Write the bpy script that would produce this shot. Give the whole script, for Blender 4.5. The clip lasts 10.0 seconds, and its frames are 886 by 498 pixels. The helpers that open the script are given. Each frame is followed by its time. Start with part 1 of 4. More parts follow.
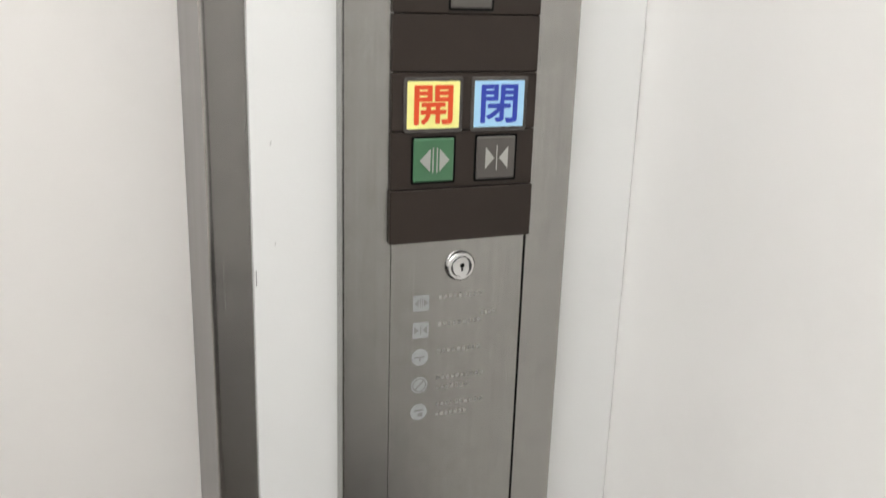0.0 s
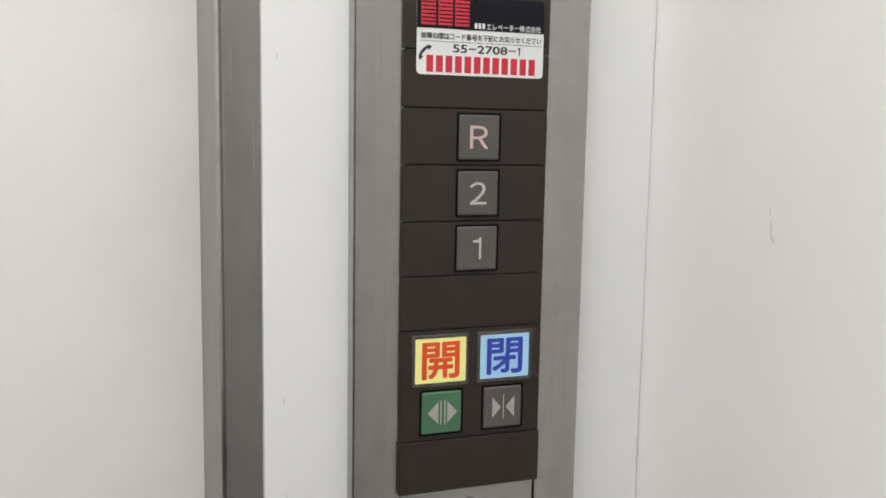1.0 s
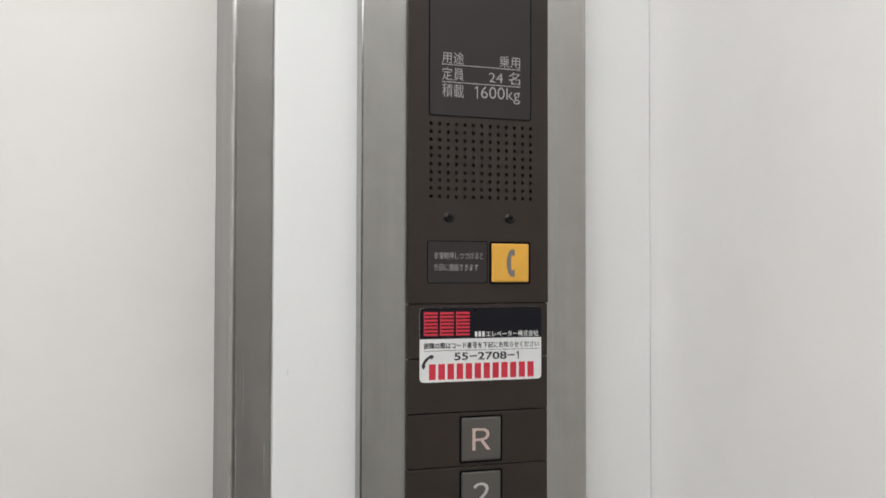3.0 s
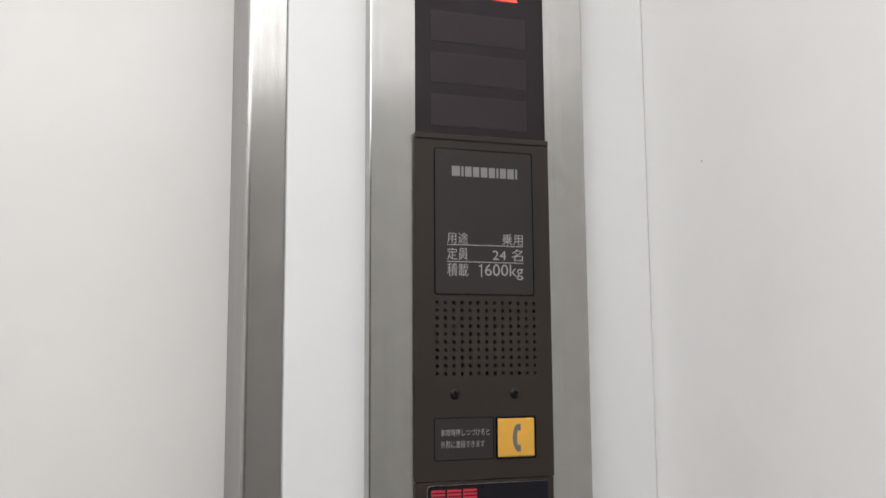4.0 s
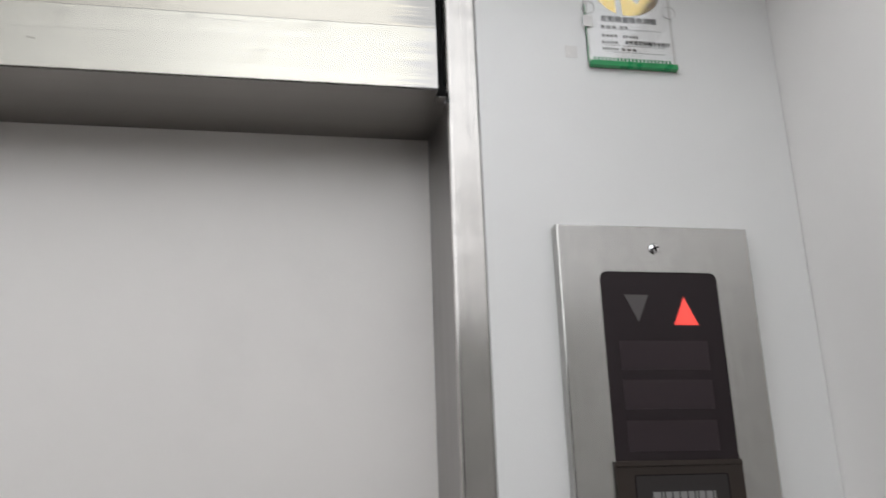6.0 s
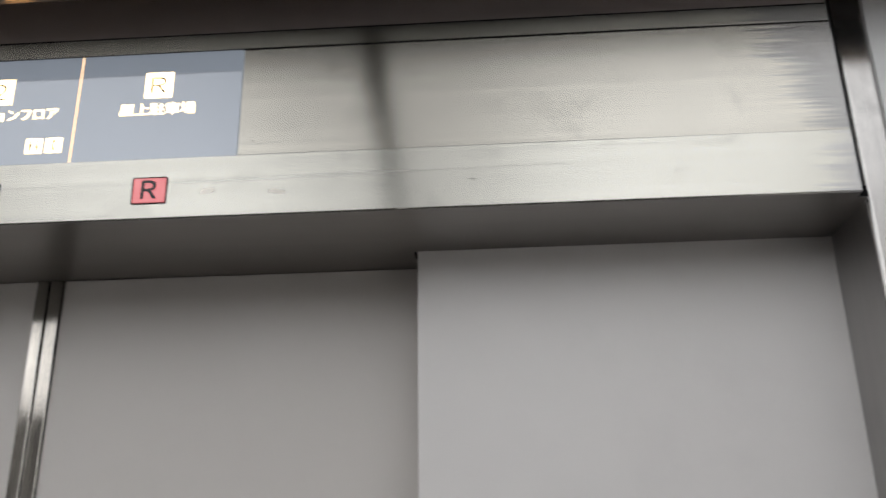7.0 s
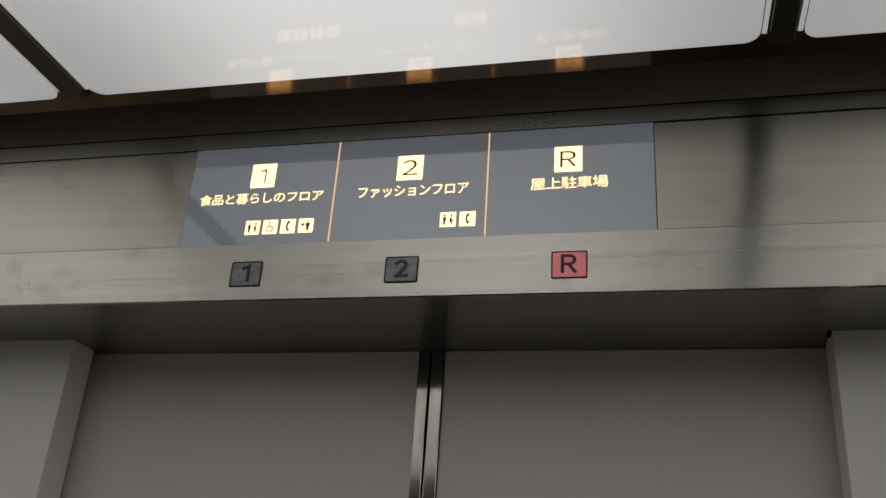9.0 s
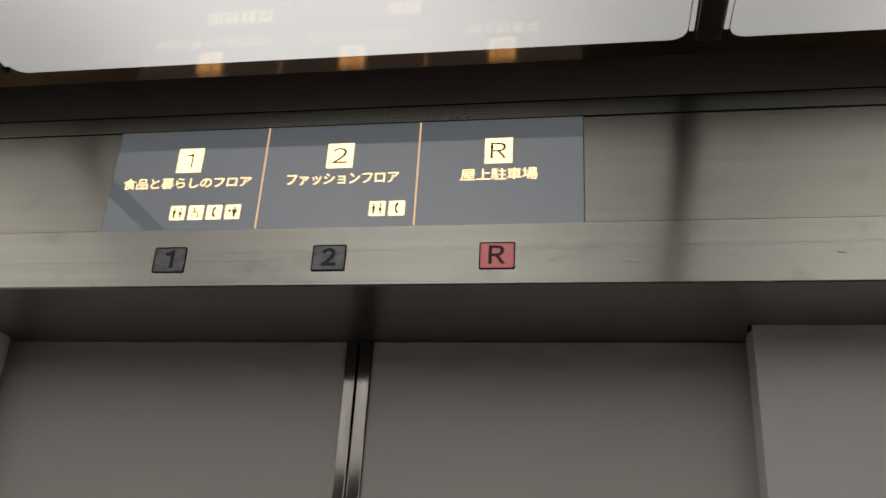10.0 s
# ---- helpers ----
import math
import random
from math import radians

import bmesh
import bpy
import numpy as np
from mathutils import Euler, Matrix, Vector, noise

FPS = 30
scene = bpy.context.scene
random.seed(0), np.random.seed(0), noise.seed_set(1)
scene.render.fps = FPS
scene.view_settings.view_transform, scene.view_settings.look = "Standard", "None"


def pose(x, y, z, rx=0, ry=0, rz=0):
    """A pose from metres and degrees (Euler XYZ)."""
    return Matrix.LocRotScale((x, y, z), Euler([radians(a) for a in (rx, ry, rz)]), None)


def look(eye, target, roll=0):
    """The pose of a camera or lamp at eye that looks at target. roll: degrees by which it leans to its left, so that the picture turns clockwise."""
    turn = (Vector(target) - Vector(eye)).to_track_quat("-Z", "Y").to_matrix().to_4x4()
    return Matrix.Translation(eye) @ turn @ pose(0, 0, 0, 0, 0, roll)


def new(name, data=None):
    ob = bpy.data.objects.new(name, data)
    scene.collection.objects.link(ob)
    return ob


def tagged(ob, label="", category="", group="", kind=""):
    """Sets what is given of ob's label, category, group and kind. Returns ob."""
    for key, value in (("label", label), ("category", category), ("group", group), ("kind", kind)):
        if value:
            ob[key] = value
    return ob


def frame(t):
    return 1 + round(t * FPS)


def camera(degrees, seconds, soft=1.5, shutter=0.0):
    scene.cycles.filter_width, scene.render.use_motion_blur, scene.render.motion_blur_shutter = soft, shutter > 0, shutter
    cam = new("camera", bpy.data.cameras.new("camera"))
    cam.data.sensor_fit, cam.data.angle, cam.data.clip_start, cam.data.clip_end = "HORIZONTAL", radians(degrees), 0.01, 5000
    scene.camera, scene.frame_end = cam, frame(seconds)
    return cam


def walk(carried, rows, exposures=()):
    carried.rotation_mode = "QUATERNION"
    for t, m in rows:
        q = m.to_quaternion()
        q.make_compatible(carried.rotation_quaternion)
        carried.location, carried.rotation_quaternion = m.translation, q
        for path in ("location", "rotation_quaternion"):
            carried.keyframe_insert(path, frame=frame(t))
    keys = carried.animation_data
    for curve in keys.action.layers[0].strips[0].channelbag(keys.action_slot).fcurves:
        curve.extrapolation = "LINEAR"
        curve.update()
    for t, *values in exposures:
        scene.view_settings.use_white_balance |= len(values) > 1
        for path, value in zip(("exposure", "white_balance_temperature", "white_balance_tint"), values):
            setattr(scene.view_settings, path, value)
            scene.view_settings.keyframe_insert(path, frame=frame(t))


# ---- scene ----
cam = camera(52.24, 10.0, soft=1.5, shutter=0.18)
PATH = [
    (0, (0.8178, -0.6514, 1.2515), (1.5532, 1.1231, 0.6947), 1.79),
    (0.5, (0.8294, -0.6573, 1.2986), (1.5430, 1.1744, 0.9301), 1.31),
    (1, (0.8292, -0.6650, 1.3426), (1.5202, 1.1952, 1.0931), 0.98),
    (1.5, (0.8353, -0.6717, 1.3707), (1.5015, 1.2035, 1.1714), 1.00),
    (2, (0.8404, -0.6774, 1.3977), (1.4889, 1.2114, 1.2873), 0.56),
    (2.5, (0.8390, -0.6866, 1.4385), (1.4891, 1.2047, 1.4207), 0.32),
    (2.7, (0.8382, -0.6891, 1.4534), (1.4855, 1.2032, 1.4615), 0.23),
    (3.8, (0.8296, -0.7127, 1.5390), (1.4576, 1.1757, 1.7381), -0.16),
    (4, (0.8303, -0.7167, 1.5517), (1.4524, 1.1691, 1.7902), -0.38),
    (4.5, (0.8296, -0.7279, 1.5800), (1.4494, 1.1413, 1.9292), -0.86),
    (5, (0.8272, -0.7460, 1.6054), (1.4200, 1.1117, 2.0498), -1.55),
    (5.2, (0.8203, -0.7558, 1.6185), (1.3975, 1.0994, 2.0928), -1.87),
    (6.3, (0.6918, -0.8040, 1.7054), (0.9084, 1.0785, 2.3453), -1.61),
    (6.5, (0.6529, -0.8141, 1.7148), (0.7657, 1.0690, 2.3793), -1.36),
    (7, (0.5314, -0.8313, 1.7404), (0.4183, 1.0344, 2.4520), -0.86),
    (7.5, (0.3968, -0.8462, 1.7526), (0.1088, 0.9835, 2.5069), 0.40),
    (8, (0.3132, -0.8575, 1.7563), (-0.1003, 0.9400, 2.5296), 2.00),
    (8.5, (0.2720, -0.8588, 1.7553), (-0.1892, 0.9126, 2.5612), 3.28),
    (9, (0.2610, -0.8551, 1.7553), (-0.1872, 0.9094, 2.5832), 4.04),
    (9.5, (0.2601, -0.8518, 1.7556), (-0.1735, 0.9145, 2.5876), 4.18),
    (10, (0.2736, -0.8447, 1.7504), (-0.0482, 0.9459, 2.5812), 3.40),
]
EXPOSURES = [(0.0, 0.80, 6800, 10), (0.5, 0.71, 6750, 10), (1.0, 0.49, 6750, 10), (1.5, 0.55, 6750, 10), (2.2, 0.51, 6720, 10), (2.5, 0.34, 6700, 10), (4.0, 0.15, 6650, 11),
             (4.5, -0.05, 6650, 11), (5.2, -0.01, 6600, 11), (6.3, -0.58, 6520, 12), (6.6, -0.56, 6520, 12), (6.8, -0.57, 6500, 12), (7.0, -0.82, 6480, 12), (7.2, -0.96, 6480, 12),
             (7.45, -1.60, 6490, 12), (7.6, -1.77, 6500, 12), (8.2, -1.77, 6690, 12), (9.0, -2.10, 6840, 11), (9.5, -2.04, 6900, 11), (10.0, -2.01, 7000, 12)]
walk(cam, [(t, look(eye, target, roll)) for t, eye, target, roll in PATH], EXPOSURES)

# ---- light: three luminous ceiling panels light the whole car ----
GLOW = 2.36
world = bpy.data.worlds.new("world")
scene.world = world
world.use_nodes = True
world.node_tree.nodes["Background"].inputs["Color"].default_value = (0.02, 0.02, 0.02, 1)
world.node_tree.nodes["Background"].inputs["Strength"].default_value = 0.2


# ---- materials ----
def material(name, colour, rough=0.5, metal=0.0, vary=0.06, scale=6.0, stretch=(1, 1, 1), bump=0.0, bump_scale=200.0,
             bump_stretch=(1, 1, 1), rough_vary=0.05, tangent=None, aniso=0.0, ior=1.5, coat=0.0, glow=None, power=0.0,
             stain=0.0, stain_scale=3.0, grain=None, wave=None, dull=None, rim=1.0):
    """Principled surface whose colour and roughness drift at two scales, in metres of the world."""
    m = bpy.data.materials.new(name)
    m.use_nodes = True
    t = m.node_tree
    n, l = t.nodes, t.links
    s = n["Principled BSDF"]
    s.inputs["Metallic"].default_value = metal
    s.inputs["IOR"].default_value = ior
    s.inputs["Specular Tint"].default_value = (rim, rim, rim, 1)
    s.inputs["Coat Weight"].default_value = coat
    geo = n.new("ShaderNodeNewGeometry")

    def tex(size, squash, detail, seed):
        mp = n.new("ShaderNodeMapping")
        mp.inputs["Scale"].default_value = squash
        mp.inputs["Location"].default_value = (seed, seed * 1.7, seed * 0.6)
        l.new(geo.outputs["Position"], mp.inputs["Vector"])
        x = n.new("ShaderNodeTexNoise")
        x.inputs["Scale"].default_value = size
        x.inputs["Detail"].default_value = detail
        x.inputs["Roughness"].default_value = 0.6
        l.new(mp.outputs["Vector"], x.inputs["Vector"])
        return x.outputs["Fac"]

    def span(source, lo, hi, a=0.3, b=0.7):
        r = n.new("ShaderNodeMapRange")
        r.inputs["From Min"].default_value, r.inputs["From Max"].default_value = a, b
        r.inputs["To Min"].default_value, r.inputs["To Max"].default_value = lo, hi
        l.new(source, r.inputs["Value"])
        return r.outputs["Result"]

    def times(a, b):
        x = n.new("ShaderNodeMath")
        x.operation = "MULTIPLY"
        l.new(a, x.inputs[0])
        l.new(b, x.inputs[1])
        return x.outputs["Value"]

    fine = span(tex(scale, stretch, 4, 1.0), 1 - vary, 1 + vary)
    broad = span(tex(scale * 0.17, (1, 1, 1), 3, 5.0), 1 - vary, 1 + vary)
    shade = times(fine, broad)
    if stain:
        shade = times(shade, span(tex(stain_scale, (1, 1, 1), 5, 9.0), 1.0, 1 - stain, 0.56, 0.72))
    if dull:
        # weaker shine at the sheet's end, painted darker along ragged brush lines: start, slant, raggedness, shade
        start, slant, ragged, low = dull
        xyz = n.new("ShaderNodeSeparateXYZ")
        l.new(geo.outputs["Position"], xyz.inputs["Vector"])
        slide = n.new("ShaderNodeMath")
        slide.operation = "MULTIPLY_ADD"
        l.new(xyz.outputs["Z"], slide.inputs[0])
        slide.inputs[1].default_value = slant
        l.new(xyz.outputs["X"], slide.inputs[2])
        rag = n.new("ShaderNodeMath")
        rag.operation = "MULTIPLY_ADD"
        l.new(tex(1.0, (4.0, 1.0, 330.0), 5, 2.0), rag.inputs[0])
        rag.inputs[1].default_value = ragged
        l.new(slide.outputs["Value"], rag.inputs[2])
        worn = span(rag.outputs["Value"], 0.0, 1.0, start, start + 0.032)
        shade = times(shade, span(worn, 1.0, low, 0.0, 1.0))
    mix = n.new("ShaderNodeVectorMath")
    mix.operation = "SCALE"
    mix.inputs[0].default_value = colour
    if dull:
        # the darkened part also loses the warm tone
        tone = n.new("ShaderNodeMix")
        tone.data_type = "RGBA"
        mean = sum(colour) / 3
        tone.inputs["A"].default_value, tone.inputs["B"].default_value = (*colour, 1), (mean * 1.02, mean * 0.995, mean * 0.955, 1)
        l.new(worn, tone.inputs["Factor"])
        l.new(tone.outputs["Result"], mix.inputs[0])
    l.new(shade, mix.inputs["Scale"])
    l.new(mix.outputs["Vector"], s.inputs["Base Color"])
    l.new(span(tex(scale * 1.3, stretch, 4, 3.0), max(rough - rough_vary, 0.02), rough + rough_vary), s.inputs["Roughness"])
    if bump:
        b = n.new("ShaderNodeBump")
        b.inputs["Strength"].default_value = 1.0
        b.inputs["Distance"].default_value = bump
        l.new(tex(bump_scale, bump_stretch, 3, 7.0), b.inputs["Height"])
        l.new(b.outputs["Normal"], s.inputs["Normal"])
    facing = geo.outputs["Normal"]
    for squash, lean, *askew in [g for g in (grain, wave) if g]:
        # brushing leaves each fine line of the sheet leaning a little to one side; the sheet itself is not quite even
        g = n.new("ShaderNodeMapping")
        g.inputs["Scale"].default_value = squash
        l.new(geo.outputs["Position"], g.inputs["Vector"])
        w = n.new("ShaderNodeTexNoise")
        w.inputs["Scale"].default_value = 1.0
        w.inputs["Detail"].default_value = 2.0
        l.new(g.outputs["Vector"], w.inputs["Vector"])
        mid = n.new("ShaderNodeVectorMath")
        mid.operation = "SUBTRACT"
        l.new(w.outputs["Color"], mid.inputs[0])
        mid.inputs[1].default_value = (0.5 - (askew[0] if askew else 0.0), 0.5, 0.5)
        k = n.new("ShaderNodeVectorMath")
        k.operation = "MULTIPLY"
        l.new(mid.outputs["Vector"], k.inputs[0])
        k.inputs[1].default_value = lean
        add = n.new("ShaderNodeVectorMath")
        add.operation = "ADD"
        l.new(facing, add.inputs[0])
        l.new(k.outputs["Vector"], add.inputs[1])
        unit = n.new("ShaderNodeVectorMath")
        unit.operation = "NORMALIZE"
        l.new(add.outputs["Vector"], unit.inputs[0])
        facing = unit.outputs["Vector"]
        l.new(facing, s.inputs["Normal"])
    if tangent:
        v = n.new("ShaderNodeCombineXYZ")
        for i in range(3):
            v.inputs[i].default_value = tangent[i]
        s.inputs["Anisotropic"].default_value = aniso
        l.new(v.outputs["Vector"], s.inputs["Tangent"])
    if glow:
        s.inputs["Emission Color"].default_value = (*glow, 1)
        s.inputs["Emission Strength"].default_value = power
    return m


WHITE = material("white_enamel", (0.82, 0.80, 0.78), 0.36, vary=0.012, scale=9, bump=0.00006, bump_scale=420, rough_vary=0.04,
                 stain=0.035, stain_scale=5)
FRONT = material("front_enamel", (0.81, 0.805, 0.79), 0.36, vary=0.012, scale=9, bump=0.00006, bump_scale=420, rough_vary=0.04,
                 stain=0.03, stain_scale=5)
DOOR = material("door_enamel", (0.700, 0.657, 0.613), 0.40, vary=0.015, scale=7, bump=0.00006, bump_scale=420, rough_vary=0.05,
                stain=0.04, stain_scale=4)
PANEL = material("panel_enamel", (0.81, 0.776, 0.744), 0.38, vary=0.015, scale=8, bump=0.00006, bump_scale=420, rough_vary=0.04,
                 stain=0.04, stain_scale=5)
STEEL_H = material("steel_brushed_along", (0.535, 0.509, 0.448), 0.25, 0.97, vary=0.03, scale=30, stretch=(0.025, 1, 5.0), rough_vary=0.022,
                   tangent=(0, 0, 1), aniso=1.0, stain=0.15, stain_scale=17, grain=((0.8, 1.0, 110.0), (0.013, 0.0, 0.0)),
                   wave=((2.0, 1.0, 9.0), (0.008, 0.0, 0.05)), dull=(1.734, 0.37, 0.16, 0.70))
STEEL_RAIL = material("steel_rail", (0.605, 0.588, 0.524), 0.26, 0.97, vary=0.022, scale=30, stretch=(0.025, 1, 5.0), rough_vary=0.018,
                      tangent=(0, 0, 1), aniso=1.0, stain=0.16, stain_scale=20, grain=((0.8, 1.0, 110.0), (0.011, 0.0, 0.0)),
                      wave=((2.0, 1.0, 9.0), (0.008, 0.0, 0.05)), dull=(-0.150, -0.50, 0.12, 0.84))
# same steel as the rail, with the underside's shade put into a darker colour
STEEL_SOFFIT_SHADE = material("steel_soffit_shade", (0.350, 0.335, 0.318), 0.30, 1.0, vary=0.04, scale=30, stretch=(0.05, 1, 1), rough_vary=0.012,
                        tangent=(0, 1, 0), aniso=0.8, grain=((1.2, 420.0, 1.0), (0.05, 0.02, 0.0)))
STEEL_V = material("steel_brushed_upright", (0.456, 0.446, 0.428), 0.22, 0.96, vary=0.062, scale=400, stretch=(1, 1, 0.006), rough_vary=0.006,
                   tangent=(0.7, 0.7, 0), aniso=0.97, stain=0.09, stain_scale=14)
STEEL_JAMB = material("steel_jamb", (0.503, 0.484, 0.462), 0.265, 0.96, vary=0.062, scale=340, stretch=(1, 1, 0.010), rough_vary=0.01,
                      tangent=(0.7, 0.7, 0), aniso=0.95, stain=0.17, stain_scale=16,
                      wave=((3.0, 3.0, 11.0), (0.03, 0.0, 0.035)))
STEEL_EDGE = material("steel_door_edge", (0.50, 0.465, 0.415), 0.15, 0.97, vary=0.10, scale=120, stretch=(1, 1, 0.05), rough_vary=0.03,
                      tangent=(1, 0, 0), aniso=0.95, stain=0.10, stain_scale=40)
# jamb steel again, darkened to paint the dimmer look of the sideways faces
STEEL_REVEAL_SHADE = material("steel_reveal_shade", (0.385, 0.374, 0.366), 0.34, 1.0, vary=0.04, scale=40, stretch=(1, 1, 0.08), rough_vary=0.02,
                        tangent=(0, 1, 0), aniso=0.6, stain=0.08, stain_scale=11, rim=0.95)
STEEL_DARK = material("steel_ceiling_frame", (0.20, 0.13, 0.08), 0.17, 1.0, vary=0.05, scale=30, stretch=(0.06, 1, 1), rough_vary=0.02,
                      tangent=(0, 1, 0), aniso=0.7)
TOP_PAINT = material("brown_grey_paint", (0.37, 0.32, 0.30), 0.45, 0.25, vary=0.04, scale=20)
STEEL_BAR = material("bronze_ceiling_bar", (0.12, 0.105, 0.09), 0.35, 0.9, vary=0.06, scale=20)
CHROME = material("polished_chrome", (0.78, 0.78, 0.78), 0.12, 1.0, vary=0.02)
SCREW_DARK = material("blackened_screw", (0.035, 0.033, 0.032), 0.38, 0.8)
BLACK = material("black_gap", (0.004, 0.004, 0.004), 0.7, ior=1.2)
BROWN = material("brown_moulded_plastic", (0.0295, 0.0205, 0.0160), 0.50, vary=0.05, scale=40, bump=0.00003, bump_scale=1500, ior=1.4)
SMOKED = material("smoked_display", (0.018, 0.0112, 0.0135), 0.25, vary=0.03, scale=20, rough_vary=0.01, ior=1.35)
SLOT = material("display_slot", (0.031, 0.0205, 0.024), 0.35, vary=0.03, scale=20, rough_vary=0.01, ior=1.35)
NAMEPLATE = material("dark_nameplate", (0.027, 0.0225, 0.022), 0.36, vary=0.03, scale=30, rough_vary=0.01, ior=1.4)
GREY_KEY = material("grey_button_plastic", (0.092, 0.083, 0.075), 0.42, vary=0.05, scale=60, bump=0.00003, bump_scale=1500)
GREEN_KEY = material("green_button_plastic", (0.062, 0.175, 0.088), 0.40, vary=0.05, scale=60, bump=0.00003, bump_scale=1500)
YELLOW_KEY = material("amber_button_plastic", (0.80, 0.42, 0.055), 0.38, vary=0.05, scale=60)
INK_PALE = material("pale_print", (0.52, 0.51, 0.49), 0.5)
INK_MARK = material("yellowed_white_print", (0.40, 0.395, 0.37), 0.5)
INK_PLATE = material("dim_grey_print", (0.33, 0.32, 0.31), 0.5)
INK_DIM = material("faded_maker_print", (0.22, 0.215, 0.21), 0.5)
INK_PINK = material("pinkish_print", (0.62, 0.46, 0.42), 0.5)
INK_GREY = material("grey_print", (0.16, 0.15, 0.14), 0.5)
INK_BLACK = material("black_print", (0.018, 0.018, 0.02), 0.45)
INK_BAND = material("blue_black_print", (0.006, 0.006, 0.010), 0.30, ior=1.3)
INK_RED = material("red_print", (0.60, 0.025, 0.05), 0.45)
INK_ORANGE = material("orange_red_print", (0.80, 0.085, 0.02), 0.4)
INK_BLUE = material("blue_print", (0.025, 0.055, 0.42), 0.4)
INK_GREEN = material("green_print", (0.02, 0.25, 0.09), 0.45)
PAPER = material("white_sticker_paper", (0.80, 0.80, 0.79), 0.4, vary=0.03, scale=60)
CARD = material("white_card", (0.90, 0.89, 0.88), 0.35, vary=0.02, scale=60)
PAPER_YELLOW = material("pale_yellow_paper", (0.97, 0.92, 0.33), 0.35, vary=0.03, scale=60)
PAPER_BLUE = material("light_blue_paper", (0.42, 0.72, 0.97), 0.35, vary=0.03, scale=60)
ETCH = material("etched_print", (0.36, 0.37, 0.37), 0.5, vary=0.1, scale=150)
ETCH_INK = material("worn_grey_print", (0.25, 0.245, 0.235), 0.5, vary=0.15, scale=180)
ETCH_FAINT = material("faint_worn_print", (0.47, 0.46, 0.44), 0.38, 0.93, vary=0.2, scale=220)
GUM = material("clear_dome_resin", (0.060, 0.052, 0.048), 0.16, vary=0.3, scale=90, coat=0.35)
GOLD = material("gold_foil", (0.72, 0.55, 0.22), 0.10, 1.0, vary=0.06, scale=30, wave=((25.0, 1.0, 25.0), (0.10, 0.0, 0.10), 0.35))
GREEN_EDGE = material("green_holder_edge", (0.02, 0.30, 0.10), 0.3, vary=0.08, scale=50)
# bluish emission stands in for part of the ceiling's reflection in the glass
SIGN_GLASS = material("smoked_glass_sheen_glow", (0.20, 0.218, 0.255), 0.045, vary=0.03, scale=10, rough_vary=0.01, ior=2.05, glow=(0.80, 0.92, 1.05), power=0.32)
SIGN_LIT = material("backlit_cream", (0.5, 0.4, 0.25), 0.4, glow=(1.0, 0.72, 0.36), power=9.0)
SIGN_LINE = material("backlit_amber_line", (0.5, 0.3, 0.1), 0.4, glow=(1.0, 0.63, 0.33), power=4.2)
LENS_OFF = material("unlit_indicator_lens", (0.25, 0.257, 0.260), 0.35, vary=0.32, scale=130)
LENS_RED = material("lit_red_indicator_lens", (0.50, 0.20, 0.20), 0.35, vary=0.30, scale=50, glow=(1.0, 0.21, 0.22), power=0.85)
ARROW_RED = material("lit_red_arrow", (0.6, 0.05, 0.04), 0.4, glow=(1.0, 0.09, 0.07), power=1.0)
ARROW_OFF = material("unlit_grey_arrow", (0.085, 0.075, 0.075), 0.4)
DIFFUSER = material("luminous_acrylic", (0.60, 0.61, 0.62), 0.04, vary=0.01, glow=(0.955, 0.985, 1.010), power=GLOW, rough_vary=0.01)
BACK = material("darkened_back_wall", (0.075, 0.073, 0.071), 0.35, vary=0.02, scale=7, bump=0.00006, bump_scale=420)
# tubes behind the acrylic: each panel is brightest in its middle
_t = DIFFUSER.node_tree
_x = _t.nodes.new("ShaderNodeSeparateXYZ")
_t.links.new(_t.nodes.new("ShaderNodeTexCoord").outputs["Object"], _x.inputs["Vector"])
_glow = []
for _axis, _rim, _mid, _low, _high in (("X", 0.375, 0.06, 0.74, 1.40), ("Y", 0.87, 0.45, 0.76, 1.05)):
    _a = _t.nodes.new("ShaderNodeMath")
    _a.operation = "ABSOLUTE"
    _t.links.new(_x.outputs[_axis], _a.inputs[0])
    _r = _t.nodes.new("ShaderNodeMapRange")
    _r.interpolation_type = "SMOOTHSTEP"
    _r.inputs["From Min"].default_value, _r.inputs["From Max"].default_value = _rim, _mid
    _r.inputs["To Min"].default_value, _r.inputs["To Max"].default_value = _low, _high
    _t.links.new(_a.outputs["Value"], _r.inputs["Value"])
    _glow.append(_r.outputs["Result"])
_m = _t.nodes.new("ShaderNodeMath")
_m.operation = "MULTIPLY"
_p = _t.nodes.new("ShaderNodeMath")
_p.operation = "MULTIPLY"
_t.links.new(_glow[0], _m.inputs[0])
_t.links.new(_glow[1], _m.inputs[1])
_t.links.new(_m.outputs["Value"], _p.inputs[0])
_p.inputs[1].default_value = GLOW
_t.links.new(_p.outputs["Value"], _t.nodes["Principled BSDF"].inputs["Emission Strength"])
DARK_ADDED = material("dark_added_panel", (0.035, 0.033, 0.031), 0.4, vary=0.05, scale=20)
FLOOR = material("brown_vinyl", (0.055, 0.046, 0.039), 0.5, vary=0.12, scale=40, stain=0.2)
SHAFT = material("grey_headroom", (0.70, 0.68, 0.66), 0.7)
SCUFF = material("dark_scuff", (0.20, 0.19, 0.18), 0.7)
SCUFF_PALE = material("grey_scuff", (0.60, 0.59, 0.575), 0.6)
TAPE = material("old_clear_tape", (0.775, 0.755, 0.73), 0.25, vary=0.05, scale=50)

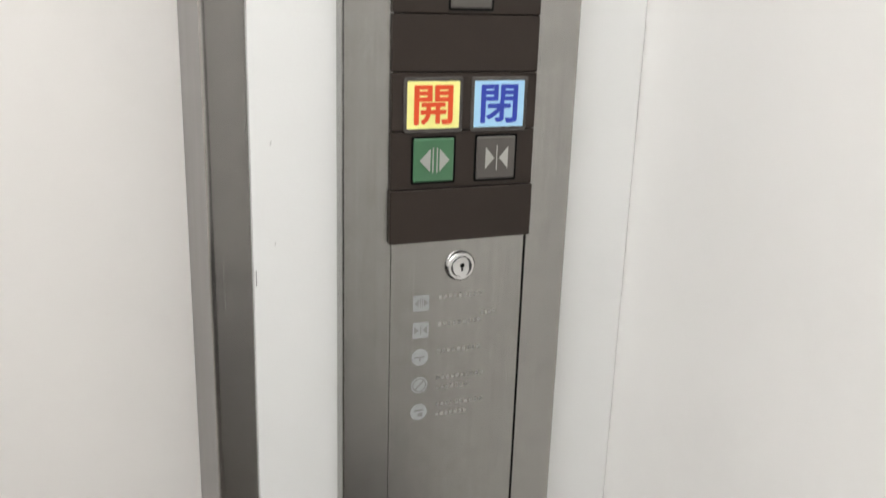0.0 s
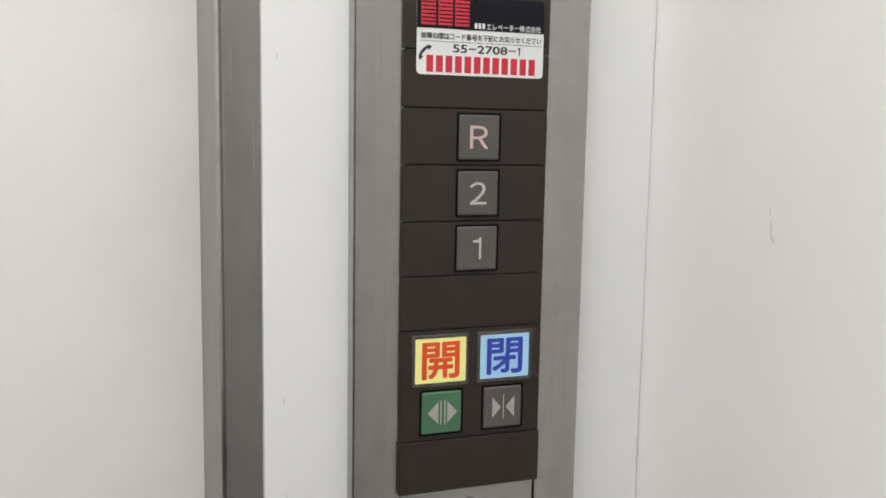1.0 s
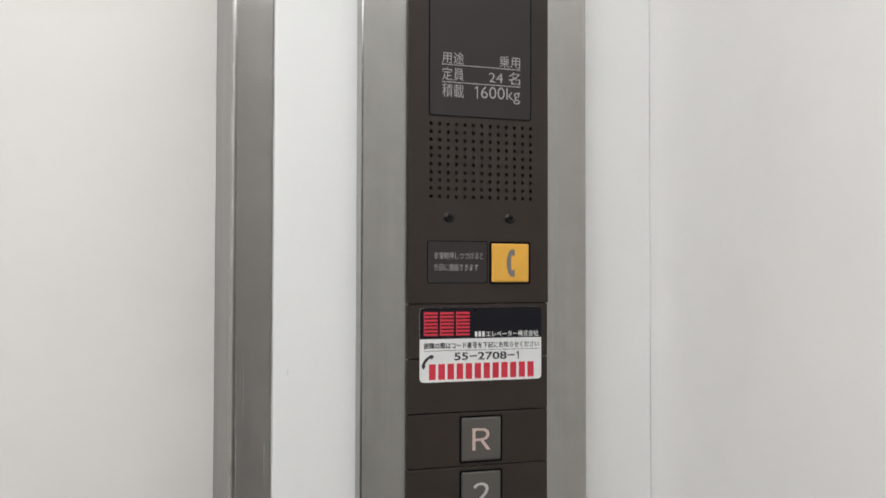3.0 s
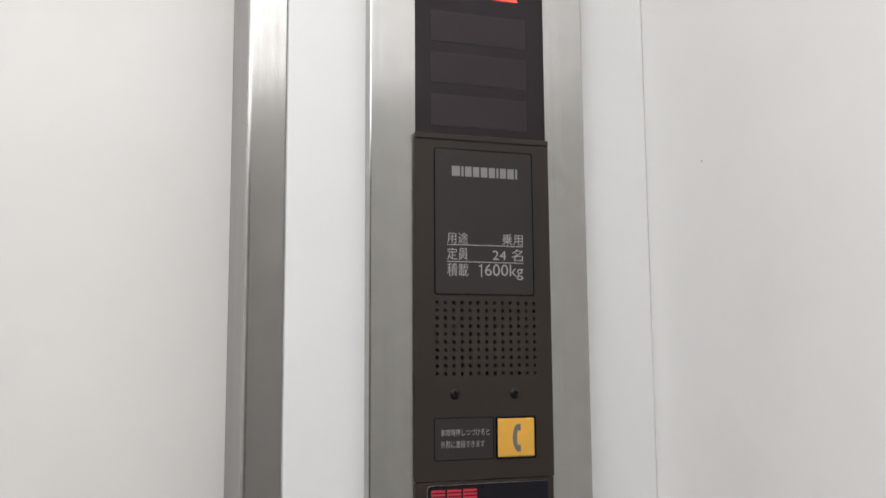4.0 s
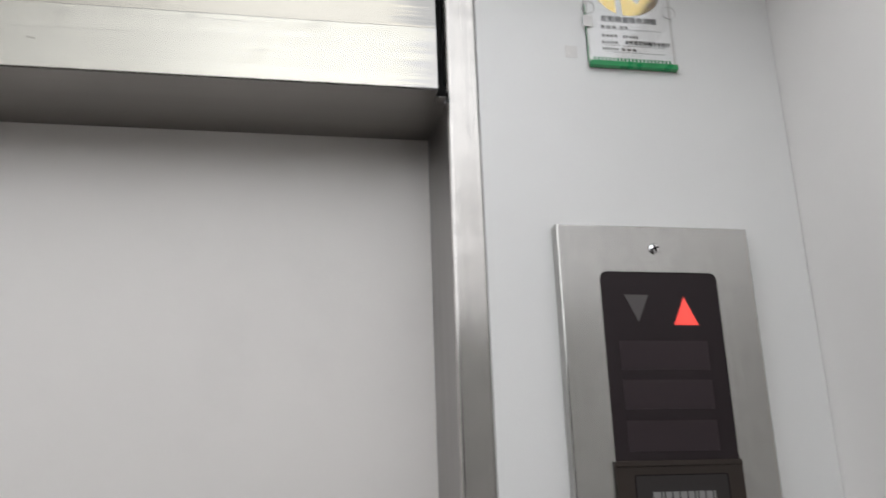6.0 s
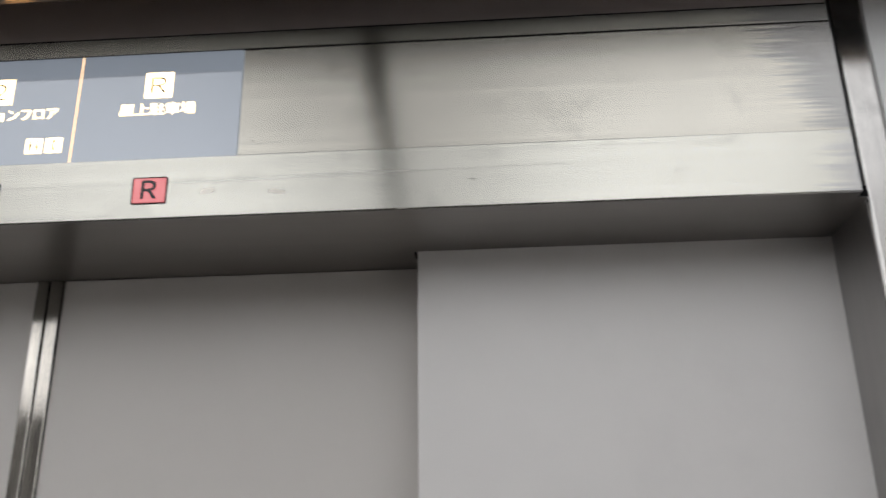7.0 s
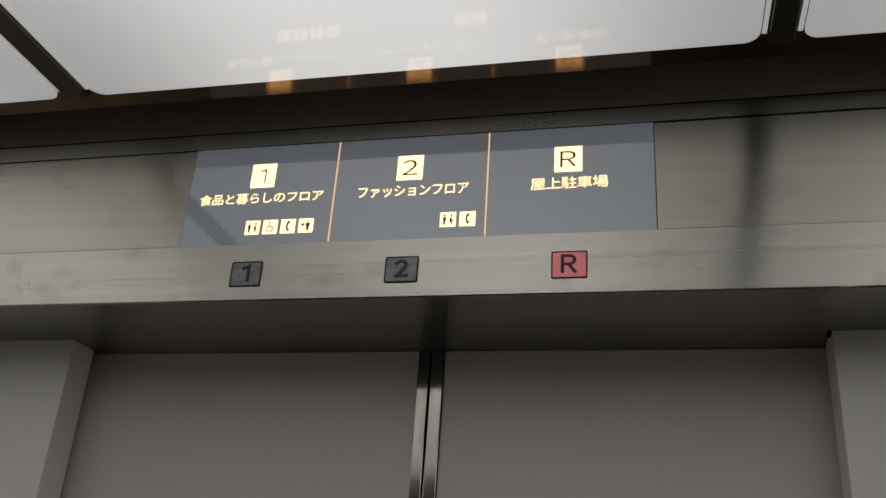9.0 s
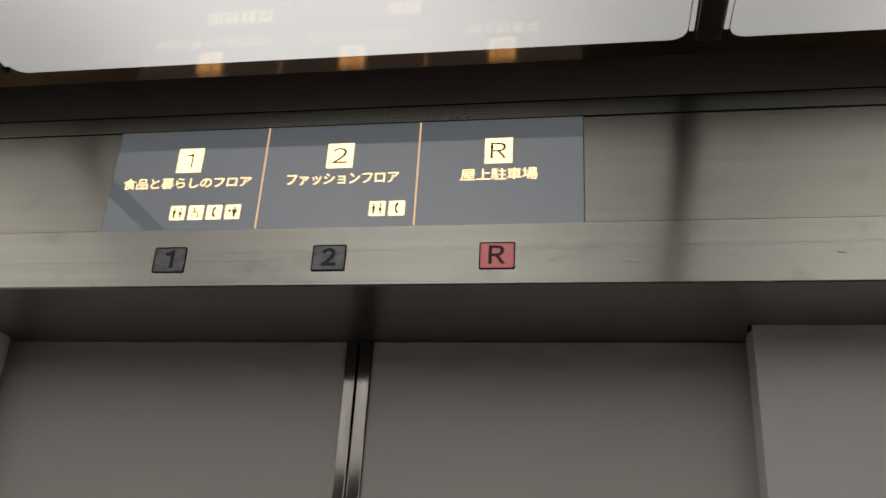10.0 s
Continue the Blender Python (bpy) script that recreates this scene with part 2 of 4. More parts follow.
# acrylic of the certificate holder
CLEAR = bpy.data.materials.new("clear_acrylic")
CLEAR.use_nodes = True
_t = CLEAR.node_tree
_gloss = _t.nodes.new("ShaderNodeBsdfGlossy")
_gloss.inputs["Roughness"].default_value = 0.05
_through = _t.nodes.new("ShaderNodeBsdfTransparent")
_through.inputs["Color"].default_value = (0.995, 0.998, 0.997, 1)
_thin = _t.nodes.new("ShaderNodeMixShader")
_thin.inputs["Fac"].default_value = 0.05
_t.links.new(_through.outputs["BSDF"], _thin.inputs[1])
_t.links.new(_gloss.outputs["BSDF"], _thin.inputs[2])
_t.links.new(_thin.outputs["Shader"], _t.nodes["Material Output"].inputs["Surface"])

# ---- building helpers ----
ORIGIN = {}


def thing(name, at, label="", category="", group="", kind=""):
    ob = new(name)
    ob.location = at
    ob.empty_display_size = 0.05
    ORIGIN[ob.name] = Vector(at)
    return tagged(ob, label, category, group, kind)


def mesh_of(name, bm, mat, origin):
    bmesh.ops.recalc_face_normals(bm, faces=bm.faces)
    me = bpy.data.meshes.new(name)
    bm.to_mesh(me)
    bm.free()
    me.transform(Matrix.Translation(-origin))
    me.materials.append(mat)
    return me


def part(name, bm, mat, parent, label=""):
    """One mesh, given in world places, under a thing or a part."""
    origin = ORIGIN[parent.name]
    ob = new(name, mesh_of(name, bm, mat, origin))
    ob.parent = parent
    ORIGIN[ob.name] = origin
    return tagged(ob, label)


def solid(name, bm, mat, label, category, kind="", at=(0, 0, 0)):
    """A thing or piece of the setting that is one mesh."""
    ob = new(name, mesh_of(name, bm, mat, Vector(at)))
    ob.location = at
    ORIGIN[ob.name] = Vector(at)
    return tagged(ob, label, category, "", kind)


def join(*parts):
    bm = parts[0]
    for other in parts[1:]:
        me = bpy.data.meshes.new("joined")
        other.to_mesh(me)
        other.free()
        bm.from_mesh(me)
        bpy.data.meshes.remove(me)
    return bm


def box(x0, x1, y0, y1, z0, z1, bevel=0.0, steps=2):
    bm = bmesh.new()
    bmesh.ops.create_cube(bm, size=1)
    for v in bm.verts:
        v.co = Vector((x0 + (v.co.x + 0.5) * (x1 - x0), y0 + (v.co.y + 0.5) * (y1 - y0), z0 + (v.co.z + 0.5) * (z1 - z0)))
    if bevel:
        bmesh.ops.bevel(bm, geom=bm.edges[:], offset=bevel, segments=steps, affect="EDGES", profile=0.5, clamp_overlap=True)
    return bm


def rounded(x0, x1, z0, z1, r, n=4):
    """Outline of a rectangle with rounded corners, anticlockwise from the lower right; r may be four radii."""
    rs = r if isinstance(r, tuple) else (r, r, r, r)
    out = []
    for (cx, cz, a0), q in zip(((x1, z0, -90), (x1, z1, 0), (x0, z1, 90), (x0, z0, 180)), rs):
        sx, sz = (-1 if cx == x1 else 1), (-1 if cz == z1 else 1)
        for i in range(n + 1):
            a = radians(a0 + 90 * i / n)
            out.append((cx + sx * q + q * math.cos(a), cz + sz * q + q * math.sin(a)))
    return out


def disc(cx, cz, r, n=24, rz=None):
    rz = rz or r
    return [(cx + r * math.cos(2 * math.pi * i / n), cz + rz * math.sin(2 * math.pi * i / n)) for i in range(n)]


def prism(outline, y0, y1, bevel=0.0, bm=None):
    """An outline in x and z, from its front at y0 to its back at y1, the front edge bevelled."""
    bm = bm or bmesh.new()
    pts = [Vector(p) for p in outline]
    if bevel:
        c = sum(pts, Vector((0, 0))) / len(pts)
        w = max(p.x for p in pts) - min(p.x for p in pts)
        h = max(p.y for p in pts) - min(p.y for p in pts)
        inner = [Vector((c.x + (p.x - c.x) * (1 - 2 * bevel / w), c.y + (p.y - c.y) * (1 - 2 * bevel / h))) for p in pts]
        rings = [(inner, y0), (pts, y0 + bevel * 0.7), (pts, y1)]
    else:
        rings = [(pts, y0), (pts, y1)]
    made = [[bm.verts.new((p.x, y, p.y)) for p in ring] for ring, y in rings]
    k = len(pts)
    for a, b in zip(made, made[1:]):
        for i in range(k):
            bm.faces.new((a[i], a[(i + 1) % k], b[(i + 1) % k], b[i]))
    bm.faces.new(made[0])
    bm.faces.new(made[-1])
    return bm


def ring(outer, inner, y0, y1, edge=0.0):
    """A plate with an opening: two outlines of equal count, front y0, back y1; the outer front edge is rounded by edge."""
    bm = bmesh.new()
    k = len(outer)
    loops = []
    if edge:
        cx = (min(p[0] for p in outer) + max(p[0] for p in outer)) / 2
        cz = (min(p[1] for p in outer) + max(p[1] for p in outer)) / 2
        shrink = [(p[0] - math.copysign(edge, p[0] - cx), p[1] - math.copysign(edge, p[1] - cz)) for p in outer]
        mid = [(p[0] - math.copysign(edge * 0.3, p[0] - cx), p[1] - math.copysign(edge * 0.3, p[1] - cz)) for p in outer]
        loops = [(inner, y1), (inner, y0), (shrink, y0), (mid, y0 + edge * 0.3), (outer, y0 + edge), (outer, y1)]
    else:
        loops = [(inner, y1), (inner, y0), (outer, y0), (outer, y1)]
    made = [[bm.verts.new((p[0], y, p[1])) for p in pts] for pts, y in loops]
    made.append(made[0])
    for a, b in zip(made, made[1:]):
        for i in range(k):
            bm.faces.new((a[i], a[(i + 1) % k], b[(i + 1) % k], b[i]))
    return bm


def lathe(cx, cz, profile, n=28):
    """Rows of (radius, y) spun about an axis along y."""
    bm = bmesh.new()
    made = [[bm.verts.new((cx + r * math.cos(2 * math.pi * i / n), y, cz + r * math.sin(2 * math.pi * i / n))) for i in range(n)]
            for r, y in profile]
    for a, b in zip(made, made[1:]):
        for i in range(n):
            bm.faces.new((a[i], a[(i + 1) % n], b[(i + 1) % n], b[i]))
    bm.faces.new(made[0])
    bm.faces.new(made[-1])
    return bm


def one(x0, x1, z0, z1, y, deep, weight):
    """The figure one: an upright stem with a short flag."""
    h = z1 - z0
    w = weight + h * 0.085
    return prism([(x1 - w, z0), (x1, z0), (x1, z1), (x1 - 0.7 * w, z1), (x1 - 1.3 * w, z1 - 0.10 * h), (x0, z1 - 0.15 * h), (x0, z1 - 0.15 * h - 0.8 * w),
                  (x1 - w, z1 - 0.15 * h - 0.8 * w)], y - deep, y + 0.0001)


def lettering(body, x0, x1, z0, z1, y, bold=0.0, deep=0.0002, spacing=1.0):
    """Words in the built-in font, fitted to a field on an upright face at y; bold thickens the strokes by that many metres."""
    if body == "１":
        return one(x0, x1, z0, z1, y, deep, bold)
    cu = bpy.data.curves.new("words", "FONT")
    cu.body, cu.resolution_u, cu.space_character = body, 3, spacing
    ob = bpy.data.objects.new("words", cu)
    scene.collection.objects.link(ob)
    plain = all(ord(c) < 0x2E80 or ord(c) > 0xFF00 for c in body)
    for swell in ((False, True) if bold and plain else (False,)):
        if swell:
            # thicken every stroke by the same width
            cu.offset = bold / 2 / math.sqrt((x1 - x0) / (bx - ax) * (z1 - z0) / (by - ay))
        bpy.context.view_layer.update()
        me = bpy.data.meshes.new_from_object(ob)
        xs, ys = [v.co.x for v in me.vertices], [v.co.y for v in me.vertices]
        ax, bx, ay, by = min(xs), max(xs), min(ys), max(ys)
        if bold and plain and not swell:
            bpy.data.meshes.remove(me)
    bpy.data.objects.remove(ob)
    bpy.data.curves.remove(cu)
    h = 0 if plain else bold / 2
    for v in me.vertices:
        v.co = Vector((x0 + h + (v.co.x - ax) / (bx - ax) * (x1 - x0 - 2 * h), y - deep, z0 + h + (v.co.y - ay) / (by - ay) * (z1 - z0 - 2 * h)))
    bm = bmesh.new()
    # dense characters are thickened by printing them eight times round
    for k in range(8 if h else 1):
        m = Matrix.Translation((h * math.cos(k * math.pi / 4), -0.000006 * k, h * math.sin(k * math.pi / 4)))
        me.transform(m)
        bm.from_mesh(me)
        me.transform(m.inverted())
    bpy.data.meshes.remove(me)
    return bm


def bars(x0, x1, z0, z1, y, count, gap=0.25, deep=0.0002):
    """Faded print too small to pick apart: one run of short strokes."""
    step = (x1 - x0) / count
    return join(*[box(x0 + i * step, x0 + (i + 1 - gap) * step, y - deep, y + 0.0002, z0, z1) for i in range(count)])


def blocks(name, x0, x1, z0, z1, y, count, mat, parent, gap=0.2, deep=0.0002):
    """Writing that is not spelled out: a row of plain blocks, each a part."""
    step = (x1 - x0) / count
    for i in range(count):
        part(name, box(x0 + i * step, x0 + (i + 1 - gap) * step, y - deep, y + 0.0002, z0, z1), mat, parent)


def handset(cx, cz, h, y, lean=0.0, deep=0.0003, wide=0.30):
    """A telephone receiver drawn as a bow with two thick ends."""
    half = [(0.15, 0.50), (0.01, 0.50), (-0.09, 0.38), (-0.15, 0.17), (-0.165, 0.0)]
    cup = [(0.005, 0.0), (0.01, 0.15), (0.03, 0.26), (0.15, 0.26)]
    outline = half + [(x, -z) for x, z in half[-2::-1]] + [(x, -z) for x, z in cup[::-1]] + cup[1:]
    pts = [(x * h, z * h) for x, z in outline]
    c, s = math.cos(radians(lean)), math.sin(radians(lean))
    pts = [(cx + p[0] * c - p[1] * s, cz + p[0] * s + p[1] * c) for p in pts]
    return prism(pts, y - deep, y + 0.0003)


def smooth(ob, angle=30, flats=True):
    """Rounded edges shade softly; broad flat faces stay flat."""
    most = max(p.area for p in ob.data.polygons)
    ob.data.set_sharp_from_angle(angle=radians(angle))
    for p in ob.data.polygons:
        p.use_smooth = not flats or (p.area < 0.06 * most and max(abs(c) for c in p.normal) < 0.9995)
    return ob

# ---- the car: shell ----
WALL_Y, STRIP_Y, TRANSOM_Y, FIX_Y, DOOR_Y = 0.0149, 0.0200, -0.0043, 0.1155, 0.1730
SIDE_X, BACK_Y, TOP_Z = 1.2736, -1.92, 2.46
CEIL_Z = 2.3258

solid("floor", box(-1.34, 1.34, BACK_Y - 0.06, 0.30, -0.05, 0.0), FLOOR, "dark brown speckled vinyl floor of the lift car", "floor", "structure")
solid("ceiling", box(-1.34, 1.34, BACK_Y - 0.06, 0.30, TOP_Z, TOP_Z + 0.04), SHAFT, "dark metal roof of the car above the light panels", "ceiling",
      "structure")
# out of view; its dark colour cuts bounced light and dims the steel's reflections
solid("wall_south", box(-1.34, 1.34, BACK_Y - 0.05, BACK_Y, 0.0, TOP_Z), BACK, "unseen back wall of the car, dark grey to limit bounced light", "wall", "structure")
# unseen dark panels, added so the steel's reflections darken towards the bottom
solid("baseboard_added_south", box(-SIDE_X, SIDE_X, BACK_Y, BACK_Y + 0.012, 0.0, 0.46, 0.002), DARK_ADDED, "unseen dark panel added along the back wall to darken reflections", "baseboard", "structure")
solid("baseboard_added_east", box(SIDE_X - 0.012, SIDE_X, BACK_Y + 0.0122, -0.006, 0.0, 0.46, 0.002), DARK_ADDED, "unseen dark panel added along the side wall to darken reflections", "baseboard", "structure")
solid("baseboard_added_west", box(-SIDE_X, -SIDE_X + 0.012, BACK_Y + 0.0122, -0.006, 0.0, 0.46, 0.002), DARK_ADDED, "unseen dark panel added along the side wall to darken reflections", "baseboard", "structure")
wall_east = solid("wall_east", box(SIDE_X, SIDE_X + 0.05, BACK_Y, WALL_Y + 0.03, 0.0, TOP_Z), WHITE,
                  "white enamelled steel side wall with small scuffs", "wall", "structure")
solid("wall_west", box(-SIDE_X - 0.05, -SIDE_X, BACK_Y, WALL_Y + 0.03, 0.0, TOP_Z), WHITE, "white enamelled steel side wall of the car", "wall",
      "structure")
wall_north = solid("wall_north_1", box(0.9371, SIDE_X - 0.0005, WALL_Y, WALL_Y + 0.03, 0.0, TOP_Z, 0.0003, 1), FRONT,
                   "white enamelled front panel that carries the control panel", "wall", "structure")
solid("wall_north_2", box(-SIDE_X + 0.0003, -0.9371, WALL_Y, WALL_Y + 0.03, 0.0, TOP_Z, 0.0003, 1), FRONT,
      "white enamelled front panel beside the doorway", "wall", "structure")
# dark backing of the narrow joints
solid("trim_backing_1", box(0.905, SIDE_X + 0.02, WALL_Y + 0.031, WALL_Y + 0.04, 0.0, TOP_Z), BLACK, "black backing behind the panel joints", "trim",
      "structure")
solid("trim_backing_2", box(-SIDE_X - 0.02, -0.905, WALL_Y + 0.031, WALL_Y + 0.04, 0.0, TOP_Z), BLACK, "black backing behind the panel joints",
      "trim", "structure")


def jamb(side):
    """Folded steel jamb: a narrow face and a deep reveal, in one bent sheet."""
    bm = bmesh.new()
    r, xi, xb, xo = 0.0042, 0.9047, 0.9000, 0.9370
    prof = [(xo, STRIP_Y + 0.022), (xo, STRIP_Y + 0.001), (xo - 0.001, STRIP_Y)]
    prof += [(xi + r - r * math.sin(radians(a)), STRIP_Y + r - r * math.cos(radians(a))) for a in (0, 22, 45, 67, 90)]
    prof += [(xb, FIX_Y + 0.02), (xb + 0.002, FIX_Y + 0.02), (xi + 0.002, STRIP_Y + 0.022)]
    rows = [[bm.verts.new((side * x, y, z)) for x, y in prof] for z in (0.0, TOP_Z)]
    k = len(prof)
    for i in range(k):
        bm.faces.new((rows[0][i], rows[0][(i + 1) % k], rows[1][(i + 1) % k], rows[1][i]))
    bm.faces.new(rows[0])
    bm.faces.new(rows[1])
    return bm


for i, side in ((1, 1), (2, -1)):
    post = smooth(solid("trim_jamb_%d" % i, jamb(side), STEEL_JAMB, "brushed stainless steel jamb at the doorway", "door jamb", "structure"), 40)
    post.data.materials.append(STEEL_REVEAL_SHADE)
    # sideways faces of the one sheet take the darkened steel
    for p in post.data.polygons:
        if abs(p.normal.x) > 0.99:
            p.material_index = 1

# fixed panels that flank the doors
FIX_R, FIX_L, MEET = 0.4450, -0.4640, -0.0045
wall_panel = solid("wall_panel_1", box(FIX_R, 0.9014, FIX_Y, FIX_Y + 0.045, 0.0, 2.1001, 0.0010), PANEL, "white enamelled fixed panel beside the lift door", "wall",
      "structure")
solid("wall_panel_2", box(-0.9014, FIX_L, FIX_Y, FIX_Y + 0.045, 0.0, 2.1001, 0.0010), PANEL, "white enamelled fixed panel beside the lift door", "wall",
      "structure")
solid("wall_header", box(-0.93, 0.93, 0.30, 0.33, 0.0, TOP_Z), SHAFT, "dark landing side behind the closed doors", "wall", "structure")

# ---- doors ----
for x0, x1, e0, e1 in ((FIX_L - 0.06, MEET - 0.0155, MEET - 0.0155, MEET - 0.0012), (MEET + 0.0165, FIX_R + 0.06, MEET + 0.0012, MEET + 0.0165)):
    leaf = thing("lift_door", ((x0 + x1) / 2, DOOR_Y + 0.015, 0.0), "closed grey-white enamelled lift door leaf with a steel meeting edge",
                 "lift door", "door leaves", "structure")
    part("door_panel", box(x0, x1, DOOR_Y, DOOR_Y + 0.03, 0.005, 2.0997, 0.001, 1), DOOR, leaf)
    smooth(part("meeting_edge", box(e0, e1, DOOR_Y - 0.004, DOOR_Y + 0.03, 0.005, 2.0997, 0.0008), STEEL_EDGE, leaf, "brushed steel edge strip"), 40)
solid("door_seal", box(MEET - 0.0011, MEET + 0.0011, DOOR_Y + 0.006, DOOR_Y + 0.03, 0.005, 2.0997), BLACK, "black rubber seal between the door leaves",
      "door seal", "structure")

# ---- transom over the doors ----
TW = 0.8912
LIP_Z, UPPER_Z = 2.1684, 2.2955
transom = thing("transom", (0, TRANSOM_Y, 2.1), "brushed stainless steel transom above the lift doors, slightly smudged", "transom", "", "structure")
INDICATORS = ((-0.1785, "１"), (0.0008, "２"), (0.1792, "Ｒ"))
lip = bmesh.new()
front = [(TRANSOM_Y + 0.0016, 2.1), (TRANSOM_Y, 2.1016), (TRANSOM_Y, LIP_Z - 0.00012), (TRANSOM_Y + 0.02, LIP_Z - 0.00012), (TRANSOM_Y + 0.02, 2.12), (0.299, 2.12),
         (0.299, 2.1)]
rows = [[lip.verts.new((x, y, z)) for y, z in front] for x in (-TW, TW)]
for i in range(len(front)):
    j = (i + 1) % len(front)
    lip.faces.new((rows[0][i], rows[0][j], rows[1][j], rows[1][i]))
lip.faces.new(rows[0])
lip.faces.new(rows[1])
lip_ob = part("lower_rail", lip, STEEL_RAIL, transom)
lip_ob.data.materials.append(STEEL_SOFFIT_SHADE)
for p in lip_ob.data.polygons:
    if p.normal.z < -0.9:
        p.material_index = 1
part("soffit_panel", box(-0.9040, 0.9040, 0.0245, 0.299, 2.1004, 2.112), STEEL_SOFFIT_SHADE, transom)
# black solids added in the end gaps in place of the shade there
for x0, x1 in ((TW + 0.0004, 0.9038), (-0.9038, -TW - 0.0004)):
    part("end_filler", box(x0 + 0.0002, x1 - 0.0012, 0.0104, 0.0243, 2.1012, 2.1122), BLACK, transom, "black filler for the shade in the gap at the transom end")
    part("closing_strip", box(x0 + 0.0002, x1 - 0.0012, 0.0110, 0.0243, 2.1004, 2.1006), STEEL_SOFFIT_SHADE, transom)
    part("end_filler", box(x0, x1 - 0.0005, STRIP_Y + 0.0046, 0.0498, 2.1125, TOP_Z), BLACK, transom, "black filler for the shade in the gap at the transom end")
SX0, SX1 = -0.268, 0.268
part("face_panel", box(-TW, SX0 - 0.0007, TRANSOM_Y, TRANSOM_Y + 0.02, LIP_Z + 0.00012, UPPER_Z, 0.0002, 1), STEEL_H, transom)
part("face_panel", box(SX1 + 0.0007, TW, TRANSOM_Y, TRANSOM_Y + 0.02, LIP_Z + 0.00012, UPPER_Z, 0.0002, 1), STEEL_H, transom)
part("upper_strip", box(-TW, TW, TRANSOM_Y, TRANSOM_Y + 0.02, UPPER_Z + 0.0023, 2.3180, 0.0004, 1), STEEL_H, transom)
part("top_panel", box(-TW, TW, TRANSOM_Y + 0.001, TRANSOM_Y + 0.02, 2.3202, TOP_Z, 0.0004, 1), TOP_PAINT, transom, "dark painted upper panel")
for z0, z1 in ((UPPER_Z + 0.0001, UPPER_Z + 0.0022), (2.3181, 2.3201)):
    part("joint", box(-TW, TW, TRANSOM_Y + 0.0008, TRANSOM_Y + 0.02, z0, z1), BLACK, transom, "dark open joint")
part("backing", box(-TW, TW, TRANSOM_Y + 0.0205, TRANSOM_Y + 0.024, 2.121, TOP_Z), BLACK, transom)

# ---- luminous ceiling ----
frame_ob = thing("ceiling_frame", (0, -0.95, CEIL_Z), "dark polished steel frame round the luminous ceiling panels", "ceiling frame", "", "structure")
smooth(part("frame_plate", box(-1.250, 1.250, -1.88, -0.0647, CEIL_Z, CEIL_Z + 0.04, 0.002), STEEL_DARK, frame_ob), 40)
PANELS = ((-0.3595, 0.3710), (0.4108, 1.205), (-1.205, -0.4030))
for x0, x1 in PANELS:
    pane = bmesh.new()
    pts = rounded(x0, x1, -1.81, -0.0931, 0.016, 5)
    low = [pane.verts.new((x, y, CEIL_Z - 0.0015)) for x, y in pts]
    high = [pane.verts.new((x, y, CEIL_Z - 0.0002)) for x, y in pts]
    for i in range(len(pts)):
        pane.faces.new((low[i], low[(i + 1) % len(pts)], high[(i + 1) % len(pts)], high[i]))
    pane.faces.new(low)
    pane.faces.new(high)
    light = thing("ceiling_light", ((x0 + x1) / 2, -0.95, CEIL_Z), "glossy white luminous acrylic ceiling light panel, switched on", "ceiling light",
                  "ceiling light panels")
    part("diffuser", pane, DIFFUSER, light)
    for e0, e1 in ((x0 - 0.0058, x0 - 0.0012), (x1 + 0.0012, x1 + 0.0058)):
        part("edge_strip", box(e0, e1, -1.80, -0.1052, CEIL_Z - 0.0010, CEIL_Z - 0.0002), DIFFUSER, light, "lit strip beside the panel")
for x0, x1 in ((0.3788, 0.4030), (-0.3955, -0.3671)):
    part("divider", box(x0, x1, -1.83, -0.0930, CEIL_Z - 0.005, CEIL_Z + 0.001, 0.002), STEEL_BAR, frame_ob, "dark bronze divider bar")

# ---- floor directory in the transom ----
sign = thing("floor_directory", (0, TRANSOM_Y, LIP_Z), "backlit smoked glass floor directory sign with gold lettering", "sign")
GY = TRANSOM_Y - 0.0002
CUT = (SX0, -0.0865, 0.0895, SX1)
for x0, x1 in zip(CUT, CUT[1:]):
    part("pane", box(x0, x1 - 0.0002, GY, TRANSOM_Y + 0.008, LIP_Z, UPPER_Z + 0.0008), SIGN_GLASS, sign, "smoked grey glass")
for x in CUT[1:3]:
    part("divider", box(x - 0.0006, x + 0.0006, GY - 0.0004, GY + 0.001, LIP_Z, UPPER_Z + 0.0006), SIGN_LINE, sign, "glowing amber line")


def handset_mark(cx, cz):
    return handset(cx, cz, 0.0125, SY - 0.0002)


SY = GY - 0.0005
for cx, digit, words, w0, w1 in ((-0.1768, "１", "食品と暮らしのフロア", -0.2525, -0.0995), (0.0005, "２", "ファッションフロア", -0.0578, 0.0690),
                                 (0.1774, "Ｒ", "屋上駐車場", 0.1370, 0.2195)):
    tile = part("number_tile", box(cx - 0.0149, cx + 0.0149, SY, GY + 0.001, 2.2411, 2.2721), SIGN_LIT, sign, "glowing cream square with a floor number")
    wide = 0.0040 if digit == "１" else 0.0088
    off = -0.0005 if digit == "１" else 0
    part("numeral", lettering(digit, cx - wide + off, cx + wide + off, 2.2468, 2.2664, SY), INK_GREY, tile)
    tall = 0.0137 if digit == "Ｒ" else 0.0132
    part("lettering", lettering(words, w0, w1, 2.2204, 2.2210 + tall, GY, 0.0, 0.0005, 0.9), SIGN_LIT, sign, "glowing cream lettering")


